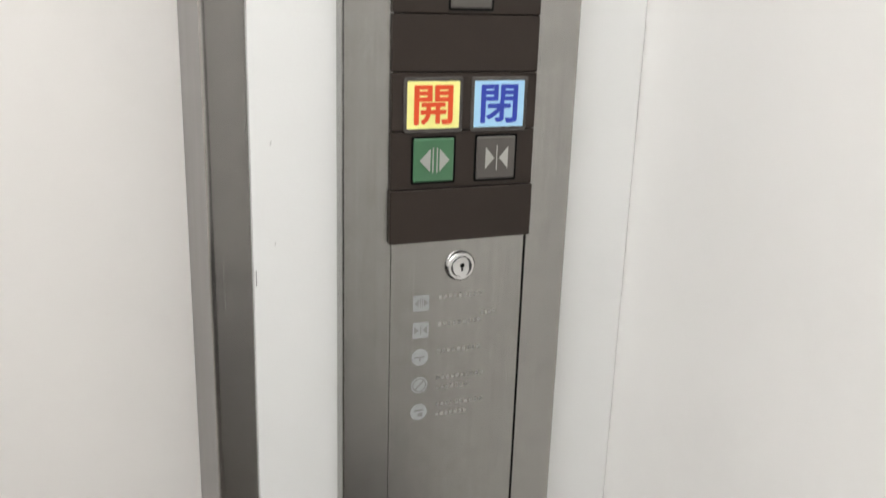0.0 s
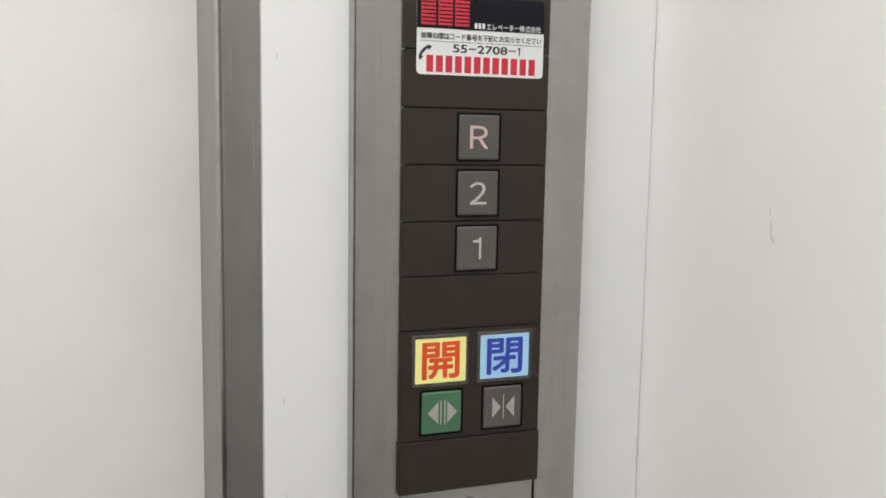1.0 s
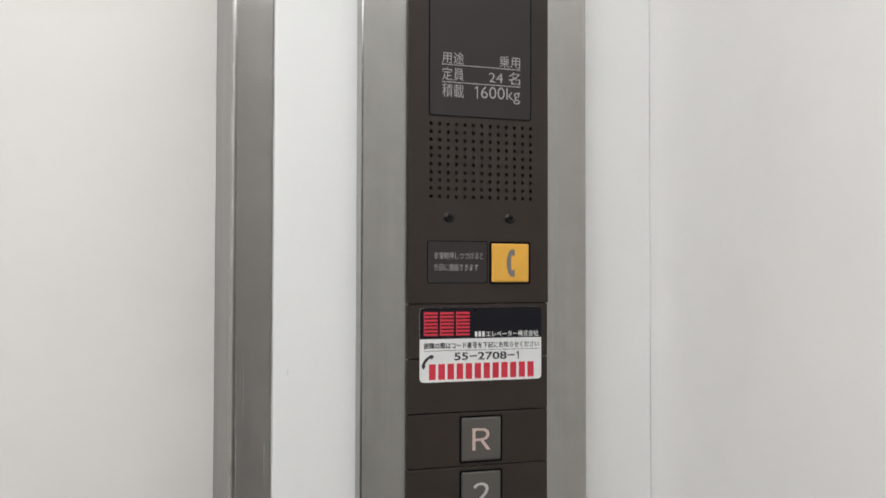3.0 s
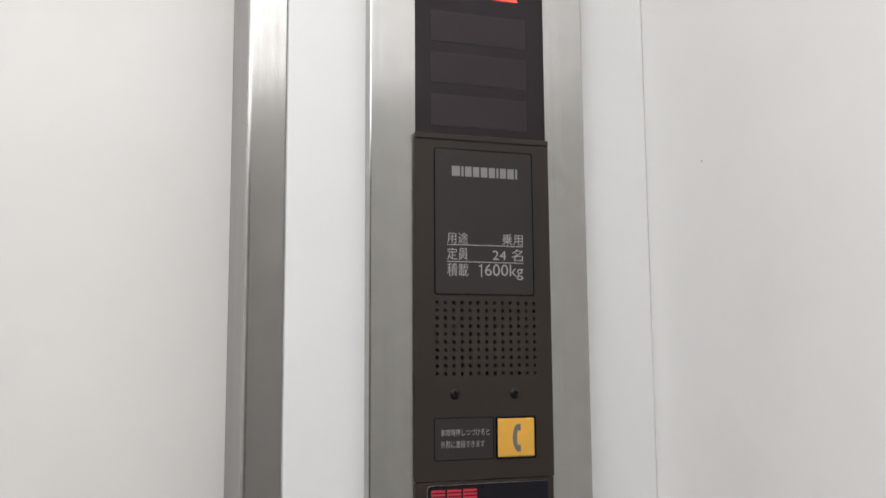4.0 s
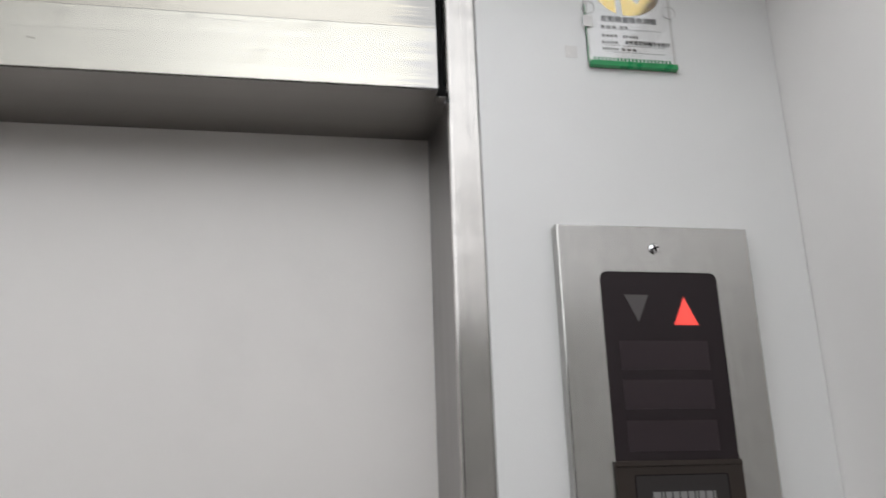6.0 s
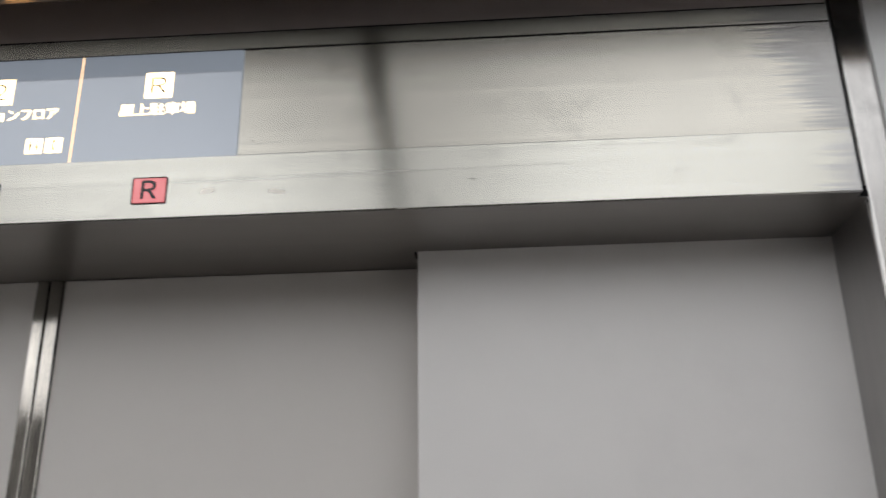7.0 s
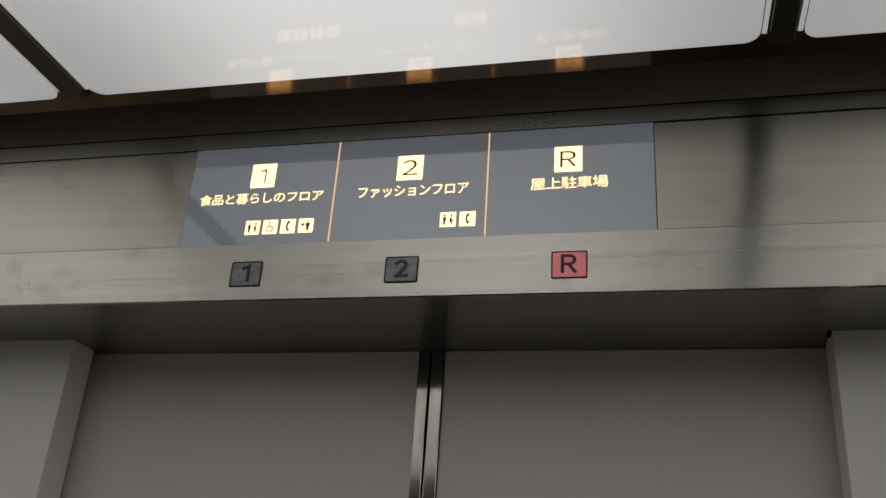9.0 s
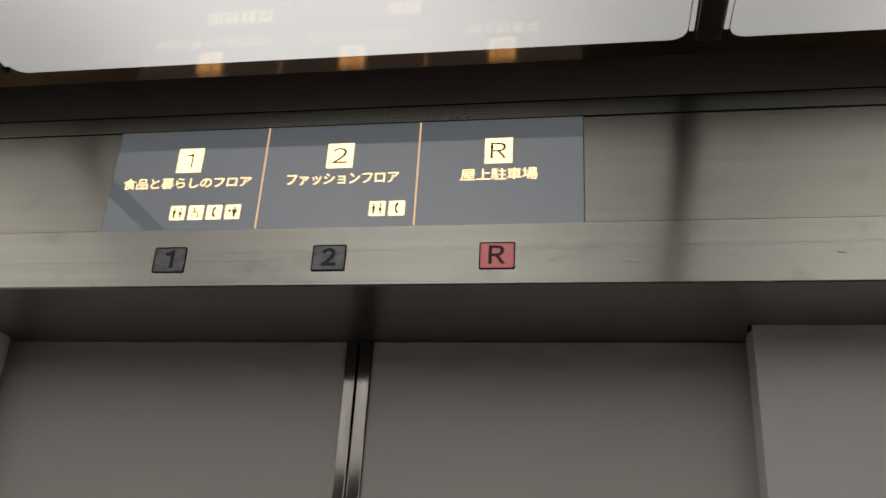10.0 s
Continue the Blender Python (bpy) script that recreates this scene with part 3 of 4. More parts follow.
def two_figures(x, z):
    """Two plain upright shapes, one straight and one flared."""
    a = join(prism(disc(x - 0.0038, z + 0.0048, 0.0012, 10), SY - 0.0002, SY + 0.0002),
             box(x - 0.0056, x - 0.0020, SY - 0.0002, SY + 0.0002, z - 0.0012, z + 0.0030),
             box(x - 0.0050, x - 0.0026, SY - 0.0002, SY + 0.0002, z - 0.0062, z - 0.0012))
    b = join(prism(disc(x + 0.0038, z + 0.0048, 0.0012, 10), SY - 0.0002, SY + 0.0002),
             prism([(x + 0.0028, z + 0.0030), (x + 0.0062, z - 0.0024), (x + 0.0014, z - 0.0024), (x + 0.0048, z + 0.0030)][::-1], SY - 0.0002, SY + 0.0002),
             box(x + 0.0030, x + 0.0046, SY - 0.0002, SY + 0.0002, z - 0.0062, z - 0.0022))
    return join(a, b)


def wheel_mark(x, z):
    return join(ring(disc(x - 0.0005, z - 0.0022, 0.0042, 20), disc(x - 0.0005, z - 0.0022, 0.0033, 20), SY - 0.0002, SY + 0.0002),
                box(x - 0.0020, x - 0.0010, SY - 0.0002, SY + 0.0002, z - 0.0010, z + 0.0045),
                prism(disc(x - 0.0015, z + 0.0056, 0.0011, 10), SY - 0.0002, SY + 0.0002),
                box(x - 0.0015, x + 0.0032, SY - 0.0002, SY + 0.0002, z - 0.0012, z - 0.0003),
                box(x + 0.0026, x + 0.0036, SY - 0.0002, SY + 0.0002, z - 0.0058, z - 0.0006))


def nursery_mark(x, z):
    return join(box(x - 0.0056, x - 0.0012, SY - 0.0002, SY + 0.0002, z + 0.0006, z + 0.0020),
                box(x - 0.0040, x - 0.0026, SY - 0.0002, SY + 0.0002, z - 0.0014, z + 0.0036),
                prism(disc(x + 0.0024, z + 0.0048, 0.0012, 10), SY - 0.0002, SY + 0.0002),
                box(x - 0.0004, x + 0.0050, SY - 0.0002, SY + 0.0002, z - 0.0012, z + 0.0032),
                box(x + 0.0008, x + 0.0038, SY - 0.0002, SY + 0.0002, z - 0.0064, z - 0.0010))


for cx, mark in ((-0.1800, two_figures), (-0.1585, wheel_mark), (-0.1370, handset_mark), (-0.1155, nursery_mark),
                 (0.0482, two_figures), (0.0697, handset_mark)):
    tile = part("pictogram_tile", prism(rounded(cx - 0.0087, cx + 0.0087, 2.1806, 2.1980, 0.0004, 1), SY, GY + 0.001), SIGN_LIT, sign,
                "glowing cream pictogram square")
    part("pictogram", mark(cx, 2.1893), INK_BLACK if mark is handset_mark else INK_GREY, tile)

# ---- position indicators in the lower rail ----
for cx, digit in INDICATORS:
    lit = digit == "Ｒ"
    lamp = thing("floor_indicator", (cx, TRANSOM_Y, 2.1167), "lit red indicator window with a black letter in the steel rail" if lit else
                 "unlit grey indicator window with a black numeral in the steel rail", "indicator lamp", "position indicators")
    x0, x1, z0, z1 = cx - 0.0185, cx + 0.0185, 2.1167, 2.1470
    # black ring is the gap, widened to paint the recess shadow round the lens
    part("bezel", ring(rounded(x0, x1, z0, z1, 0.0022), rounded(x0 + 0.0013, x1 - 0.0013, z0 + 0.0013, z1 - 0.0013, 0.0016), TRANSOM_Y - 0.0007,
                       TRANSOM_Y + 0.002), BLACK, lamp, "black gap with painted recess shadow")
    part("lens", prism(rounded(x0 + 0.0013, x1 - 0.0013, z0 + 0.0013, z1 - 0.0013, 0.0016), TRANSOM_Y - 0.0010, TRANSOM_Y + 0.002, 0.0008),
         LENS_RED if lit else LENS_OFF, lamp, "glowing red lens" if lit else "")
    w = {"１": 0.0052, "２": 0.0082, "Ｒ": 0.0088}[digit]
    part("numeral", lettering(digit, cx - w, cx + w, 2.1222, 2.1432, TRANSOM_Y - 0.0010, 0.0014 if lit else 0.0024, 0.0003), INK_BLACK, lamp)

# ---- car operating panel ----
def settle(ob):
    """The whole panel and its stickers, scaled together to their true size about one point."""
    x, y, z = ob.location
    ob.location = (1.0991 + (x - 1.095) * 1.0125, y, 1.36 + (z - 1.36) * 1.006)
    ob.scale = (1.0125, 1.0, 1.006)
    return ob


cop = thing("car_operating_panel", (1.095, 0.0, 0.74), "brushed stainless lift control panel with a brown button column", "control panel")
settle(cop)
PX0, PX1, PZ0, PZ1 = 1.0000, 1.1962, 0.735, 1.9622
IX0, IX1 = 1.0392, 1.1588
smooth(part("faceplate", ring(rounded(PX0, PX1, PZ0, PZ1, 0.0006, 3), rounded(IX0, IX1 - 0.001, 0.800, 1.9155, (0.004, 0.0075, 0.0075, 0.004), 3), 0.0,
                              WALL_Y, 0.0018), STEEL_V, cop), 35)
part("back_box", box(IX0 - 0.005, IX1 + 0.005, 0.006, WALL_Y, 0.79, 1.92), BLACK, cop, "dark cavity behind the plate")

# display with direction arrows
display = part("display", prism(rounded(IX0 + 0.0004, IX1 - 0.0014, 1.737, 1.9151, (0.0004, 0.007, 0.007, 0.0004)), 0.0012, 0.006), SMOKED, cop,
               "dark smoked acrylic display")
for z0, z1 in ((1.8212, 1.8485), (1.7848, 1.8118), (1.7470, 1.7745)):
    part("slot", prism(rounded(1.0535, 1.1410, z0, z1, 0.0004, 1), 0.0009, 0.002), SLOT, display, "unlit message slot")
part("arrow", prism([(1.0745, 1.8665), (1.0865, 1.8930), (1.0625, 1.8930)], 0.0008, 0.002), ARROW_OFF, display, "unlit grey arrow pointing down")
part("arrow", prism([(1.1098, 1.8640), (1.1342, 1.8640), (1.1220, 1.8912)], 0.0008, 0.002), ARROW_RED, display, "lit red arrow pointing up")


def screw(cx, cz, y, r, mat, parent, name="screw", label=""):
    """Domed head with a cross recess."""
    head = smooth(part(name, lathe(cx, cz, ((r * 0.2, y - r * 0.42), (r * 0.6, y - r * 0.36), (r * 0.92, y - r * 0.14), (r, y + 0.001)), 20), mat,
                       parent, label), 50, False)
    for turn in (0.35, 0.35 + math.pi / 2):
        c, s = math.cos(turn) * r * 0.55, math.sin(turn) * r * 0.55
        px, pz = -math.sin(turn) * r * 0.13, math.cos(turn) * r * 0.13
        part("cross_recess", prism([(cx + c + px, cz + s + pz), (cx - c + px, cz - s + pz), (cx - c - px, cz - s - pz), (cx + c - px, cz + s - pz)],
                                   y - r * 0.46, y - r * 0.1), BLACK, head)
    return head


screw(1.0970, 1.9390, 0.0, 0.0062, CHROME, cop, "screw", "bright cross-head screw")

# brown modules, one below the other
BY = -0.0035
BX0, BX1 = 1.0375, 1.1585
SEAMS = (1.451, 1.407, 1.3635, 1.3200, 1.2760, 1.2330, 1.1900, 1.1455, 1.1000)


def grille(x0, x1, z0, z1, gx0, gx1, gz0, gz1, nx, nz, r, y, depth):
    """A plate pierced by rows of round holes."""
    bm = bmesh.new()
    px, pz = (gx1 - gx0) / (nx - 1), (gz1 - gz0) / (nz - 1)
    lx0, lx1, lz0, lz1 = gx0 - px / 2, gx1 + px / 2, gz0 - pz / 2, gz1 + pz / 2
    for i in range(nx):
        for j in range(nz):
            cx, cz = gx0 + i * px, gz0 + j * pz
            sq = [(cx + px / 2 * u, cz + pz / 2 * v) for u, v in ((1, 0), (1, 1), (0, 1), (-1, 1), (-1, 0), (-1, -1), (0, -1), (1, -1))]
            ho = [(cx + r * math.cos(k * math.pi / 4), cz + r * math.sin(k * math.pi / 4)) for k in range(8)]
            a = [bm.verts.new((p[0], y, p[1])) for p in sq]
            b = [bm.verts.new((p[0], y, p[1])) for p in ho]
            c = [bm.verts.new((p[0], y + depth, p[1])) for p in ho]
            for k in range(8):
                m = (k + 1) % 8
                bm.faces.new((a[k], a[m], b[m], b[k]))
                bm.faces.new((b[k], b[m], c[m], c[k]))
    for q in ((x0, lx0, z0, z1), (lx1, x1, z0, z1), (lx0, lx1, z0, lz0), (lx0, lx1, lz1, z1)):
        bm.faces.new([bm.verts.new(p) for p in ((q[0], y, q[2]), (q[1], y, q[2]), (q[1], y, q[3]), (q[0], y, q[3]))])
    edge = [(x0, z0), (x1, z0), (x1, z1), (x0, z1)]
    for k in range(4):
        p, q = edge[k], edge[(k + 1) % 4]
        bm.faces.new([bm.verts.new(v) for v in ((p[0], y, p[1]), (q[0], y, q[1]), (q[0], 0.004, q[1]), (p[0], 0.004, p[1]))])
    bmesh.ops.remove_doubles(bm, verts=bm.verts, dist=0.00002)
    return bm


upper = part("intercom_cover", grille(BX0, BX1, SEAMS[0] + 0.0005, 1.7370, 1.0563, 1.1427, 1.5372, 1.5958, 13, 10, 0.00155, BY, 0.003), BROWN, cop,
             "brown plastic cover with speaker holes")
part("speaker_backing", box(1.045, 1.150, BY + 0.003, 0.003, 1.530, 1.602), BLACK, upper)
part("top_ledge", box(BX0, BX1, BY - 0.0012, BY + 0.001, 1.7335, 1.7385, 0.0006, 1), BROWN, upper)
plate = part("nameplate", prism(rounded(1.0550, 1.1425, 1.6030, 1.7255, 0.002), BY - 0.0004, BY + 0.001), NAMEPLATE, upper, "dark grey rating plate")
part("nameplate_edge", ring(rounded(1.0543, 1.1432, 1.6023, 1.7262, 0.0024), rounded(1.0551, 1.1424, 1.6031, 1.7254, 0.002), BY - 0.0006, BY + 0.001), BLACK,
     upper, "black joint")
NY = BY - 0.0004
for k, w in enumerate((0.0072, 0.0018, 0.0058, 0.0056, 0.0060, 0.0056, 0.0018, 0.0056, 0.0058, 0.0018)):
    x = 1.0700 + sum((0.0072, 0.0018, 0.0058, 0.0056, 0.0060, 0.0056, 0.0018, 0.0056, 0.0058)[:k]) + 0.00135 * k
    part("maker_mark_block", box(x, x + w, NY - 0.0002, NY + 0.0002, 1.7027, 1.7113), INK_DIM, plate)
for z0, z1, left, right, rx in ((1.6452, 1.6547, "用途", "乗用", 1.1145), (1.6315, 1.6419, "定員", "24 名", 1.1055), (1.6177, 1.6286, "積載", "600kg", 1.0985)):
    part("lettering", lettering(left, 1.0652, 1.0838, z0, z1, NY), INK_PLATE, plate)
    drop = 0.0022 if right.endswith("g") else 0
    part("lettering", lettering(right, rx, 1.1332, z0 - drop, z1, NY), INK_PLATE, plate)
part("lettering", lettering("１", 1.0930, 1.0960, 1.6177, 1.6286, NY), INK_PLATE, plate)
for z in (1.6439, 1.6297):
    part("rule", box(1.0650, 1.1335, NY - 0.0002, NY + 0.0002, z, z + 0.0007), INK_PLATE, plate)
for cx in (1.0714, 1.1240):
    screw(cx, 1.5208, BY, 0.0047, SCREW_DARK, upper, "screw", "blackened cross-head screw")
note = part("instruction_plate", prism(rounded(1.0540, 1.1040, 1.4680, 1.5010, 0.0015), BY - 0.0004, BY + 0.001), NAMEPLATE, upper, "dark grey instruction plate")
part("plate_gap", ring(rounded(1.0533, 1.1047, 1.4673, 1.5017, 0.0018), rounded(1.0540, 1.1040, 1.4680, 1.5010, 0.0015), BY - 0.0002, BY + 0.001), BLACK, note)
part("lettering", lettering("非常時押しつづけると", 1.0588, 1.1008, 1.4868, 1.4925, BY - 0.0004), INK_PLATE, note)
part("lettering", lettering("外部に連絡できます", 1.0588, 1.0965, 1.4775, 1.4832, BY - 0.0004), INK_PLATE, note)


def push_button(name, x0, x1, z0, z1, mat, label, parent, proud=0.0016):
    """Square moulded key in a dark collar."""
    r = 0.0016
    collar = part(name, ring(rounded(x0 - 0.0004, x1 + 0.0004, z0 - 0.0004, z1 + 0.0004, r), rounded(x0 + 0.0012, x1 - 0.0012, z0 + 0.0012, z1 - 0.0012, r * 0.7), BY - 0.0006, BY + 0.001), BLACK,
                  parent, label)
    smooth(part("key_cap", prism(rounded(x0 + 0.0013, x1 - 0.0013, z0 + 0.0013, z1 - 0.0013, r * 0.7), BY - proud, BY + 0.001, 0.0012), mat, collar), 25)
    return collar, BY - proud


call, ky = push_button("intercom_button", 1.1068, 1.1420, 1.4672, 1.5012, YELLOW_KEY, "amber emergency call button", upper)
part("handset_mark", handset(1.1245, 1.4840, 0.0225, ky), INK_GREY, call)

MODULES = list(zip(SEAMS, SEAMS[1:] + (1.0570,)))
module = {}
for k, (hi, lo) in enumerate(MODULES):
    last = k == len(MODULES) - 1
    x0, x1, y = (BX0 - 0.0004, BX1, BY - 0.0012) if last else (BX0, BX1 - 0.0006, BY)
    module[k] = part("button_module", box(x0, x1, y, 0.004, lo + (0 if last else 0.0004), hi - 0.0004, 0.0005, 1), BROWN, cop, "brown plastic button module")

for k, digit, z0, z1, ink, half in ((2, "Ｒ", 1.3232, 1.3602, INK_PINK, 0.0078), (3, "２", 1.2795, 1.3165, INK_PALE, 0.0072), (4, "１", 1.2360, 1.2730, INK_PALE, 0.0036)):
    key, ky = push_button("floor_button", 1.0812, 1.1172, z0, z1, GREY_KEY, "grey square floor button", module[k])
    mid = (z0 + z1) / 2
    part("numeral", lettering(digit, 1.0990 - half, 1.0990 + half, mid - 0.0088, mid + 0.0088, ky, 0.0003), ink, key)

opener, ky = push_button("open_button", 1.0540, 1.0898, 1.1046, 1.1412, GREEN_KEY, "green door-open button", module[7])
cz = 1.1229
part("open_mark", join(prism([(1.0689, cz - 0.0090), (1.0689, cz + 0.0090), (1.0600, cz)][::-1], ky - 0.0003, ky + 0.0003),
                       prism([(1.0765, cz - 0.0090), (1.0847, cz), (1.0765, cz + 0.0090)], ky - 0.0003, ky + 0.0003),
                       box(1.0706, 1.0716, ky - 0.0003, ky + 0.0003, cz - 0.0098, cz + 0.0098),
                       box(1.0740, 1.0750, ky - 0.0003, ky + 0.0003, cz - 0.0098, cz + 0.0098)), INK_MARK, opener, "white arrows pointing apart")
closer, ky = push_button("close_button", 1.1068, 1.1426, 1.1046, 1.1412, GREY_KEY, "grey door-close button", module[7])
part("close_mark", join(prism([(1.1154, cz - 0.0088), (1.1231, cz), (1.1154, cz + 0.0088)], ky - 0.0003, ky + 0.0003),
                        prism([(1.1349, cz - 0.0088), (1.1349, cz + 0.0088), (1.1272, cz)][::-1], ky - 0.0003, ky + 0.0003),
                        box(1.1248, 1.1256, ky - 0.0003, ky + 0.0003, cz - 0.0100, cz + 0.0100)), INK_MARK, closer, "white arrows pointing together")

# locked lid below with worn pictograms
lid = part("lid", prism(rounded(IX0 + 0.0003, 1.1562, 0.8000, 1.0565, (0.006, 0.0005, 0.0005, 0.0005)), 0.0003, 0.006, 0.0006), STEEL_V, cop,
           "brushed steel lid with worn print")
lock = smooth(part("key_switch", lathe(1.0990, 1.0340, ((0.0072, -0.0052), (0.0082, -0.0056), (0.0088, -0.0046), (0.0092, -0.0036), (0.0112, -0.0034),
                                                       (0.0128, -0.0014), (0.0132, 0.0012)), 32), CHROME, lid, "chrome key switch"), 40, False)
part("lock_core", lathe(1.0990, 1.0340, ((0.0068, -0.0050), (0.0071, -0.0045), (0.0071, -0.003)), 28), CHROME, lock)
part("keyhole", join(prism(disc(1.0990, 1.0352, 0.0020, 14), -0.0053, -0.003), box(1.0982, 1.0998, -0.0053, -0.003, 1.0302, 1.0345)), BLACK, lock)
EY = 0.0002
for k, z in enumerate((1.0043, 0.9807, 0.9567, 0.9316, 0.9070)):
    shape = rounded(1.0594, 1.0732, z - 0.0069, z + 0.0069, 0.0012, 2) if k < 2 else disc(1.0663, z, 0.0074, 24)
    icon = part("pictogram", prism(shape, EY, 0.001), ETCH, lid, "pale worn pictogram")
    if k < 2:
        # opening and closing door signs
        tip, base = ((0.0058, 0.0022), (0.0018, 0.0056))[k]
        ink = join(*[prism([(1.0663 + q * tip, z), (1.0663 + q * base, z - 0.0034), (1.0663 + q * base, z + 0.0034)][::int(q) * (1 if k == 0 else -1)],
                           EY - 0.0002, EY + 0.0002) for q in (-1, 1)],
                   *[box(1.0663 + d - 0.0004, 1.0663 + d + 0.0004, EY - 0.0002, EY + 0.0002, z - 0.0040, z + 0.0040) for d in ((-0.0009, 0.0009), (0.0,))[k]])
    elif k == 3:
        ink = join(ring(disc(1.0663, z, 0.0062, 24), disc(1.0663, z, 0.0052, 24), EY - 0.0002, EY + 0.0002),
                   prism([(1.0619, z - 0.0034), (1.0629, z - 0.0044), (1.0707, z + 0.0034), (1.0697, z + 0.0044)], EY - 0.0002, EY + 0.0002))
    elif k == 2:
        ink = join(box(1.0615, 1.0705, EY - 0.0002, EY + 0.0002, z - 0.0006, z + 0.0008), box(1.0655, 1.0669, EY - 0.0002, EY + 0.0002, z - 0.0035, z))
    else:
        ink = join(box(1.0621, 1.0705, EY - 0.0002, EY + 0.0002, z + 0.0006, z + 0.0022), box(1.0655, 1.0697, EY - 0.0002, EY + 0.0002, z - 0.0044, z - 0.0008))
    part("pictogram_ink", ink, ETCH_INK, icon)
    rows_of = ((0.0035, 0.040, 9),) if k < 3 else ((0.0045, 0.044, 10), (-0.0045, 0.030, 7))
    for dz, length, count in rows_of:
        tagged(part("worn_line", bars(1.0815, 1.0815 + length, z + dz - 0.0016, z + dz + 0.0016, EY, count, 0.4, 0.00012), ETCH_FAINT, lid, "faded unreadable print"), kind="stuff")
tagged(part("worn_line", bars(1.1200, 1.1335, 0.9885, 0.9920, EY, 4, 0.3, 0.00012), ETCH_FAINT, lid, "faded unreadable print"), kind="stuff")

# ---- stickers on the panel ----
sticker = thing("service_sticker", (1.0995, BY, 1.388), "white and black maintenance service sticker on the brown panel", "sticker")
settle(sticker)
TY = BY - 0.0006
part("paper", prism(rounded(1.0472, 1.1522, 1.3885, 1.4480, 0.0035), TY, BY + 0.0002), PAPER, sticker)
part("black_band", prism(rounded(1.0472, 1.1522, 1.4230, 1.4480, (0.0001, 0.0035, 0.0035, 0.0001)), TY - 0.0002, TY + 0.0001), INK_BAND, sticker, "black band")
LY = TY - 0.0002
for x0 in (1.0505, 1.0640, 1.0775):
    comb = [(x0, 1.4446), (x0, 1.4255)]
    for j in range(7):
        z = 1.4255 + j * 0.00285
        comb += [(x0 + 0.0116, z), (x0 + 0.0116, z + 0.0017), (x0 + 0.0006, z + 0.0017), (x0 + 0.0006, z + 0.00285)][: 4 if j < 6 else 2]
    part("red_emblem", prism(comb, LY - 0.0002, LY + 0.0001), INK_RED, sticker, "red striped emblem block")
blocks("company_mark_block", 1.0935, 1.1030, 1.4243, 1.4284, LY, 3, PAPER, sticker, 0.30)
part("lettering", lettering("エレベーター株式会社", 1.1032, 1.1495, 1.4238, 1.4288, LY, 0.0001), PAPER, sticker, "white lettering")
part("lettering", lettering("故障の際はコード番号を下記にお知らせください", 1.0505, 1.1500, 1.4150, 1.4200, TY, 0.0002), INK_BLACK, sticker)
part("rule", box(1.0500, 1.1505, TY - 0.0002, TY + 0.0001, 1.4133, 1.4137), INK_GREY, sticker)
part("lettering", lettering("55−2708−", 1.0760, 1.1285, 1.4055, 1.4118, TY, 0.0004), INK_BLACK, sticker)
part("lettering", lettering("１", 1.1298, 1.1320, 1.4055, 1.4118, TY, 0.0004), INK_BLACK, sticker)
blocks("telephone_line_block", 1.0550, 1.1475, 1.3905, 1.4030, TY, 12, INK_RED, sticker, 0.30)
part("handset_mark", handset(1.0532, 1.4055, 0.0135, TY, -42), INK_BLACK, sticker)

for name, x0, paper, ink, char, label in (("open_sticker", 1.0462, PAPER_YELLOW, INK_ORANGE, "開", "yellow sticker with a red character above the open button"),
                                          ("close_sticker", 1.1012, PAPER_BLUE, INK_BLUE, "閉", "light blue sticker with a blue character above the close button")):
    x1, z0, z1 = x0 + 0.0486, 1.1440, 1.1866
    st = thing(name, ((x0 + x1) / 2, BY, z0), label, "sticker", "door button stickers")
    settle(st)
    part("clear_rim", prism(rounded(x0, x1, z0, z1, 0.0032), BY - 0.0010, BY + 0.0002, 0.0006), GUM, st, "clear resin rim")
    part("paper", prism(rounded(x0 + 0.0030, x1 - 0.0030, z0 + 0.0036, z1 - 0.0030, 0.0008, 2), BY - 0.0013, BY - 0.0005), paper, st)
    part("lettering", lettering(char, x0 + 0.0085, x1 - 0.0085, z0 + 0.0066, z1 - 0.0060, BY - 0.0013, 0.0014), ink, st)

# ---- inspection certificate in a clear holder ----
CX0, CX1, CZ0, CZ1 = 1.0475, 1.1455, 2.1365, 2.2690
CY = WALL_Y
cert = thing("inspection_certificate", ((CX0 + CX1) / 2, CY, CZ0), "inspection certificate with a gold emblem in a clear green-edged holder", "certificate")
cert.location = (1.1055, WALL_Y, 2.1452)
part("back_sheet", box(CX0, CX1, CY - 0.0022, CY, CZ0, CZ1), TAPE, cert, "clear acrylic back")
part("card", box(CX0 + 0.003, CX1 - 0.003, CY - 0.0032, CY - 0.0021, CZ0 + 0.008, CZ1 - 0.002), CARD, cert, "white card")
part("green_edge", box(CX0, CX1, CY - 0.0075, CY, CZ0, CZ0 + 0.0065, 0.0008, 1), GREEN_EDGE, cert, "green lower edge")
part("green_edge", box(CX0, CX1, CY - 0.0060, CY, CZ1 - 0.0018, CZ1, 0.0004, 1), GREEN_EDGE, cert, "thin green upper edge")
part("green_edge", box(CX0, CX0 + 0.0007, CY - 0.0026, CY, CZ0 + 0.0065, CZ0 + 0.075), GREEN_EDGE, cert, "thin green side edge")
KY = CY - 0.0032
part("emblem", prism(disc(1.0972, 2.2322, 0.0375, 40, 0.0318), KY - 0.0002, KY + 0.0002), GOLD, cert, "gold foil disc")
